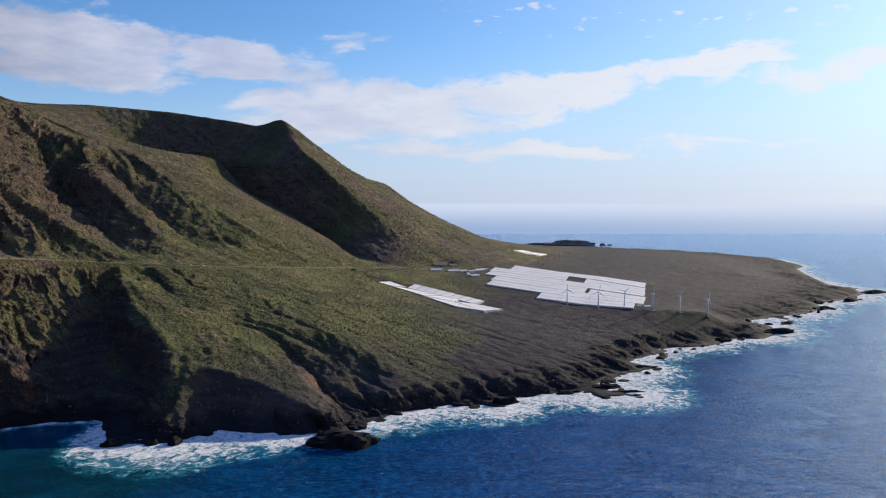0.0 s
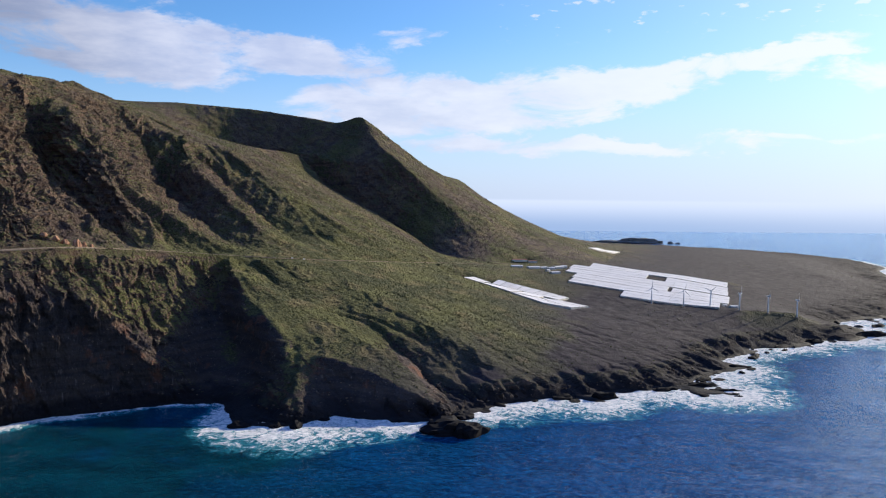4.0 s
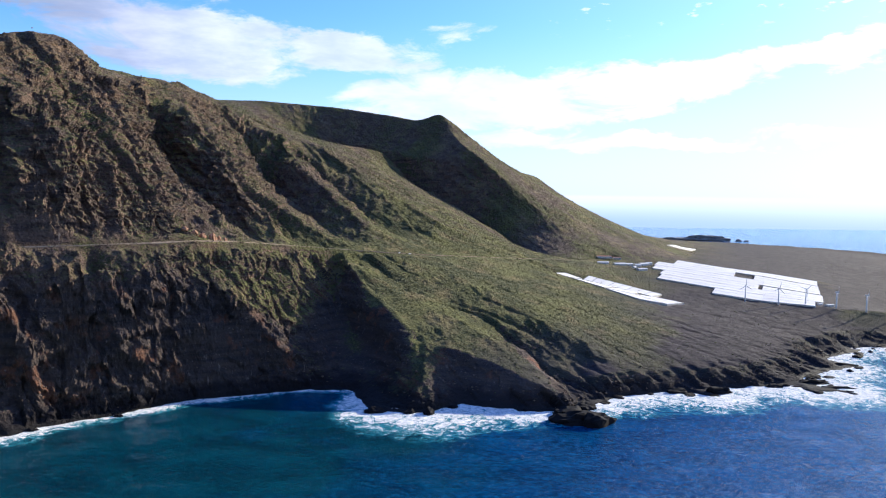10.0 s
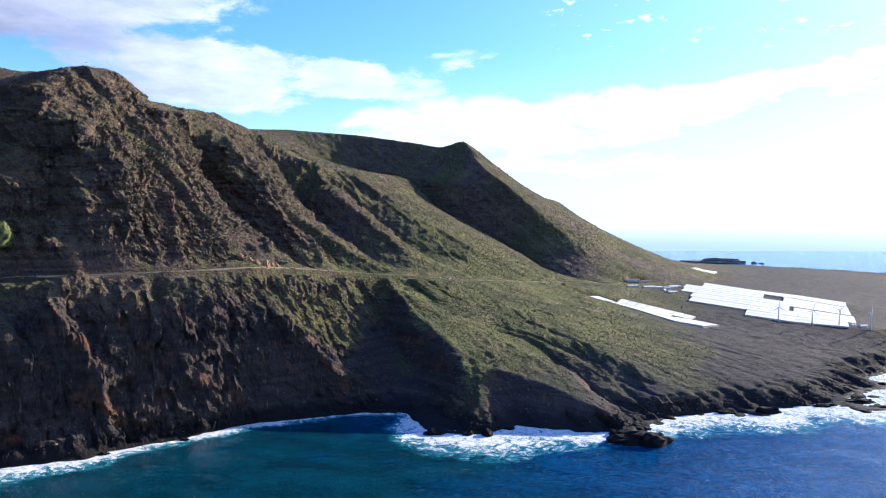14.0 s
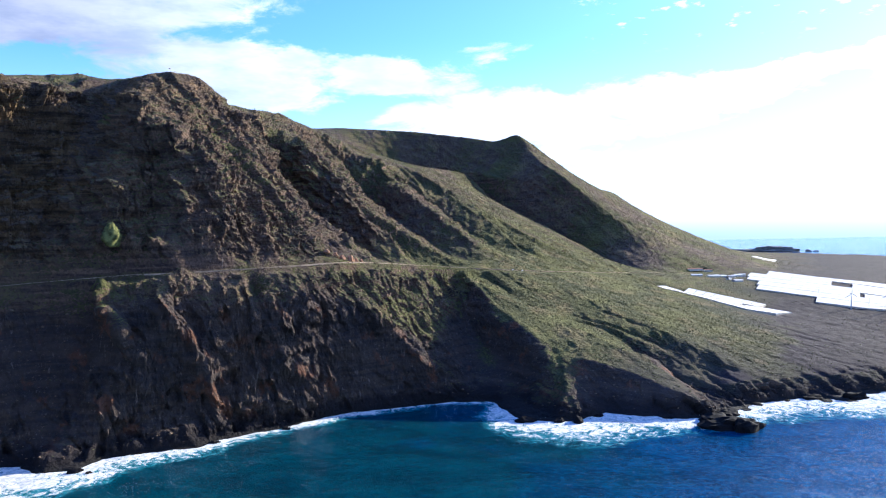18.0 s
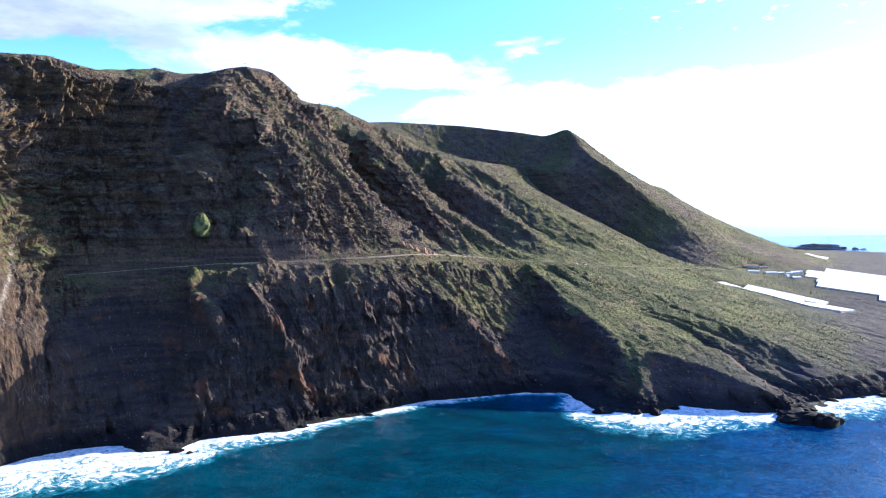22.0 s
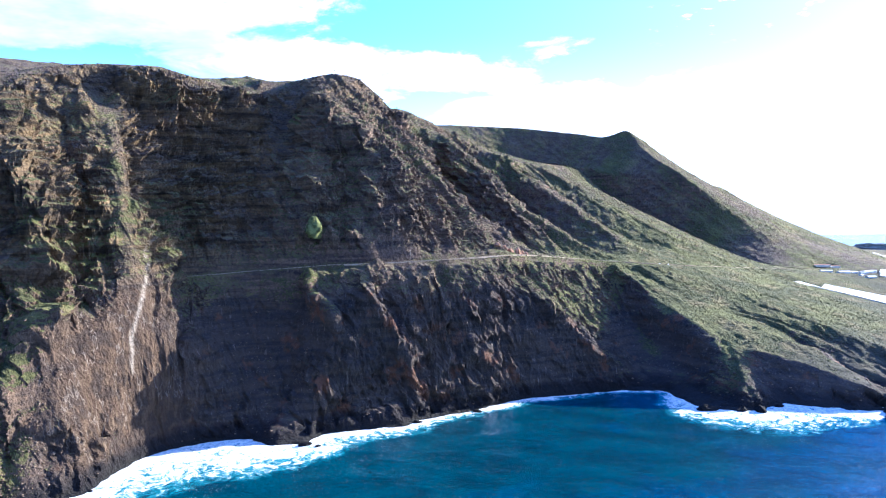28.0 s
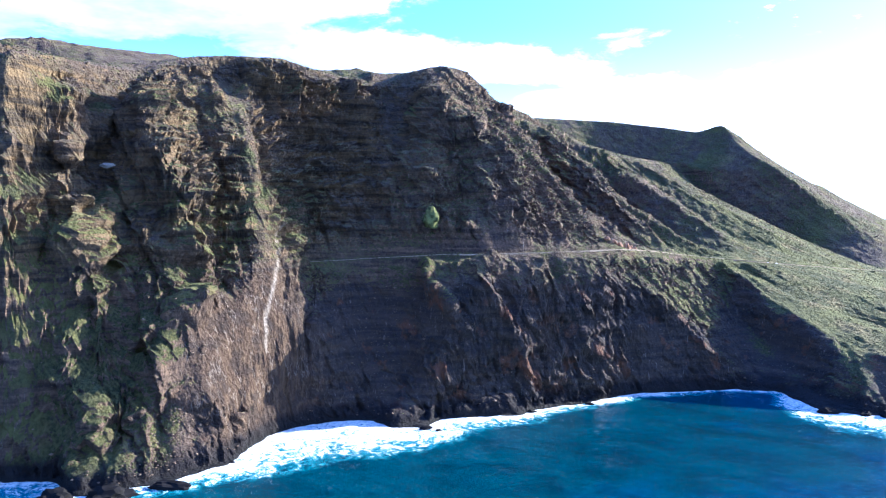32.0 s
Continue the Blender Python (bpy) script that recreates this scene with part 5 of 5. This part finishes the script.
# ---------------------------------------------------------------- parked cars on the coast road
def car(x, y, z, turn, label):
    thing = new("car")
    thing.matrix_world = pose(x, y, z, 0, 0, turn)
    body = bmesh.new()
    side = [(-2.1, 0.35), (-2.1, 0.95), (-1.5, 1.05), (-1.0, 1.62), (0.9, 1.65), (1.5, 1.0), (2.1, 0.9), (2.15, 0.35)]
    rings = [[body.verts.new((p[0], s * (0.85 if p[1] < 1.2 else 0.7), p[1])) for p in side] for s in (-1, 1)]
    for k in range(len(side)):
        body.faces.new((rings[0][k], rings[0][(k + 1) % 8], rings[1][(k + 1) % 8], rings[1][k]))
    body.faces.new(rings[0][::-1]), body.faces.new(rings[1])
    bmesh.ops.recalc_face_normals(body, faces=body.faces)
    bmesh.ops.bevel(body, geom=body.edges[:], offset=0.06, segments=2, affect="EDGES")
    part("body", body, CAR_WHITE, thing)
    for name, x0, x1 in (("windscreen", 0.98, 1.42), ("rear_window", -1.42, -1.06)):
        top, low = (x0, x1) if name == "windscreen" else (x1 + 0.36 - 0.36, x0)
        part(name, box_mesh([(low, -0.62, 1.1), (low, 0.62, 1.1), (low - 0.03, 0.62, 1.1), (low - 0.03, -0.62, 1.1), (top, -0.58, 1.58), (top, 0.58, 1.58), (top - 0.03, 0.58, 1.58), (top - 0.03, -0.58, 1.58)]), GLASS_DARK, thing)
    for wx in (-1.3, 1.35):
        for wy in (-0.82, 0.82):
            wheel = tube(bmesh.new(), [((0, 0, -0.11), 0.33), ((0, 0, 0.11), 0.33)], 14)
            bmesh.ops.transform(wheel, matrix=pose(wx, wy, 0.33, 90, 0, 0), verts=wheel.verts)
            part("wheel", wheel, RUBBER, thing)
    return tagged(thing, label, "car", "cars on the coast road")


for x, y, turn in ((-370, 1091, 48), (-356, 1106, 48)):
    car(x, y, ground_height(x, y) + 0.36, turn, "white car parked on the narrow coast road")


# ---------------------------------------------------------------- scrub
def scatter(name, count, seed, sizes, mat, label, category, stony=False):
    """Low shrubs or stones over the slopes: shrubs where it is green, stones where it is bare and steep."""
    rng = np.random.default_rng(seed)
    mesh = ground.data
    n = len(mesh.vertices)
    co, no, green, lava = np.empty(n * 3, np.float32), np.empty(n * 3, np.float32), np.empty(n, np.float32), np.empty(n, np.float32)
    mesh.vertices.foreach_get("co", co), mesh.vertices.foreach_get("normal", no)
    mesh.attributes["green"].data.foreach_get("value", green), mesh.attributes["lava"].data.foreach_get("value", lava)
    co, no = co.reshape(-1, 3), no.reshape(-1, 3)
    bare = np.empty(n, np.float32)
    mesh.attributes["basalt"].data.foreach_get("value", bare)
    green = green * (1 - 0.9 * bare)
    clump = 0.5 + 0.5 * fractal(co[:, 0].astype(float), co[:, 1].astype(float), 28, 3, 611)
    weight = smooth(0.42, 0.8, no[:, 2]) * (0.25 + green) * (1 - 0.8 * bare) * (1 - 0.9 * lava) * (0.15 + clump ** 2) * (co[:, 2] > 9) * (co[:, 0] > -1350) * (co[:, 1] < 2500)
    if stony:
        weight = (1 - 0.85 * bare) * smooth(0.2, 0.45, no[:, 2]) * smooth(0.92, 0.7, no[:, 2]) * (1.2 - green) * (0.1 + clump ** 2) * (co[:, 2] > 6) * (co[:, 0] > -1250) * (co[:, 1] < 2200)
    weight *= np.where((co[:, 1] > 1130) | (co[:, 0] > -60), 2.2, 1.0)
    pick = rng.choice(n, count, replace=False, p=weight / weight.sum())
    shift = rng.uniform(-2.2, 2.2, (count, 3))
    shift[:, 2] = -(no[pick, 0] * shift[:, 0] + no[pick, 1] * shift[:, 1]) / np.maximum(no[pick, 2], 0.35)
    ball = np.array([(0, 0, 1), (0.9, 0, 0.35), (0.3, 0.85, 0.4), (-0.75, 0.5, 0.3), (-0.7, -0.55, 0.4), (0.3, -0.9, 0.3), (0, 0, -0.3)])
    faces = np.array([(0, 1, 2), (0, 2, 3), (0, 3, 4), (0, 4, 5), (0, 5, 1), (6, 2, 1), (6, 3, 2), (6, 4, 3), (6, 5, 4), (6, 1, 5)])
    size = rng.uniform(*sizes, (count, 1, 1)) * np.where(rng.random((count, 1, 1)) < 0.08, 1.6, 1.0)
    turn = rng.uniform(0, 6.28, count)
    c, s = np.cos(turn)[:, None], np.sin(turn)[:, None]
    shape = np.repeat(ball[None], count, 0) * (1 + rng.uniform(-0.3, 0.3, (count, 7, 3)))
    place = np.stack([shape[..., 0] * c - shape[..., 1] * s, shape[..., 0] * s + shape[..., 1] * c, shape[..., 2] * 0.8], -1) * size + (co[pick] + shift)[:, None]
    tris = (faces[None] + 7 * np.arange(count)[:, None, None]).reshape(-1, 3)
    out = bpy.data.meshes.new(name)
    out.vertices.add(count * 7)
    out.vertices.foreach_set("co", place.astype(np.float32).ravel())
    out.loops.add(tris.size)
    out.loops.foreach_set("vertex_index", tris.astype(np.int32).ravel())
    out.polygons.add(len(tris))
    out.polygons.foreach_set("loop_start", np.arange(0, tris.size, 3, dtype=np.int32))
    out.update(calc_edges=True)
    out.materials.append(mat)
    tagged(new(name, out), label, category, kind="stuff")


scatter("scrub", 66000, 21, (0.45, 1.2), SCRUB_GREEN, "low grey-green spurge shrubs scattered over the slopes", "shrubs")
scatter("boulders", 26000, 22, (0.5, 1.7), STONE_LOOSE, "loose brown basalt boulders on the cliffs and ledges", "boulders", True)
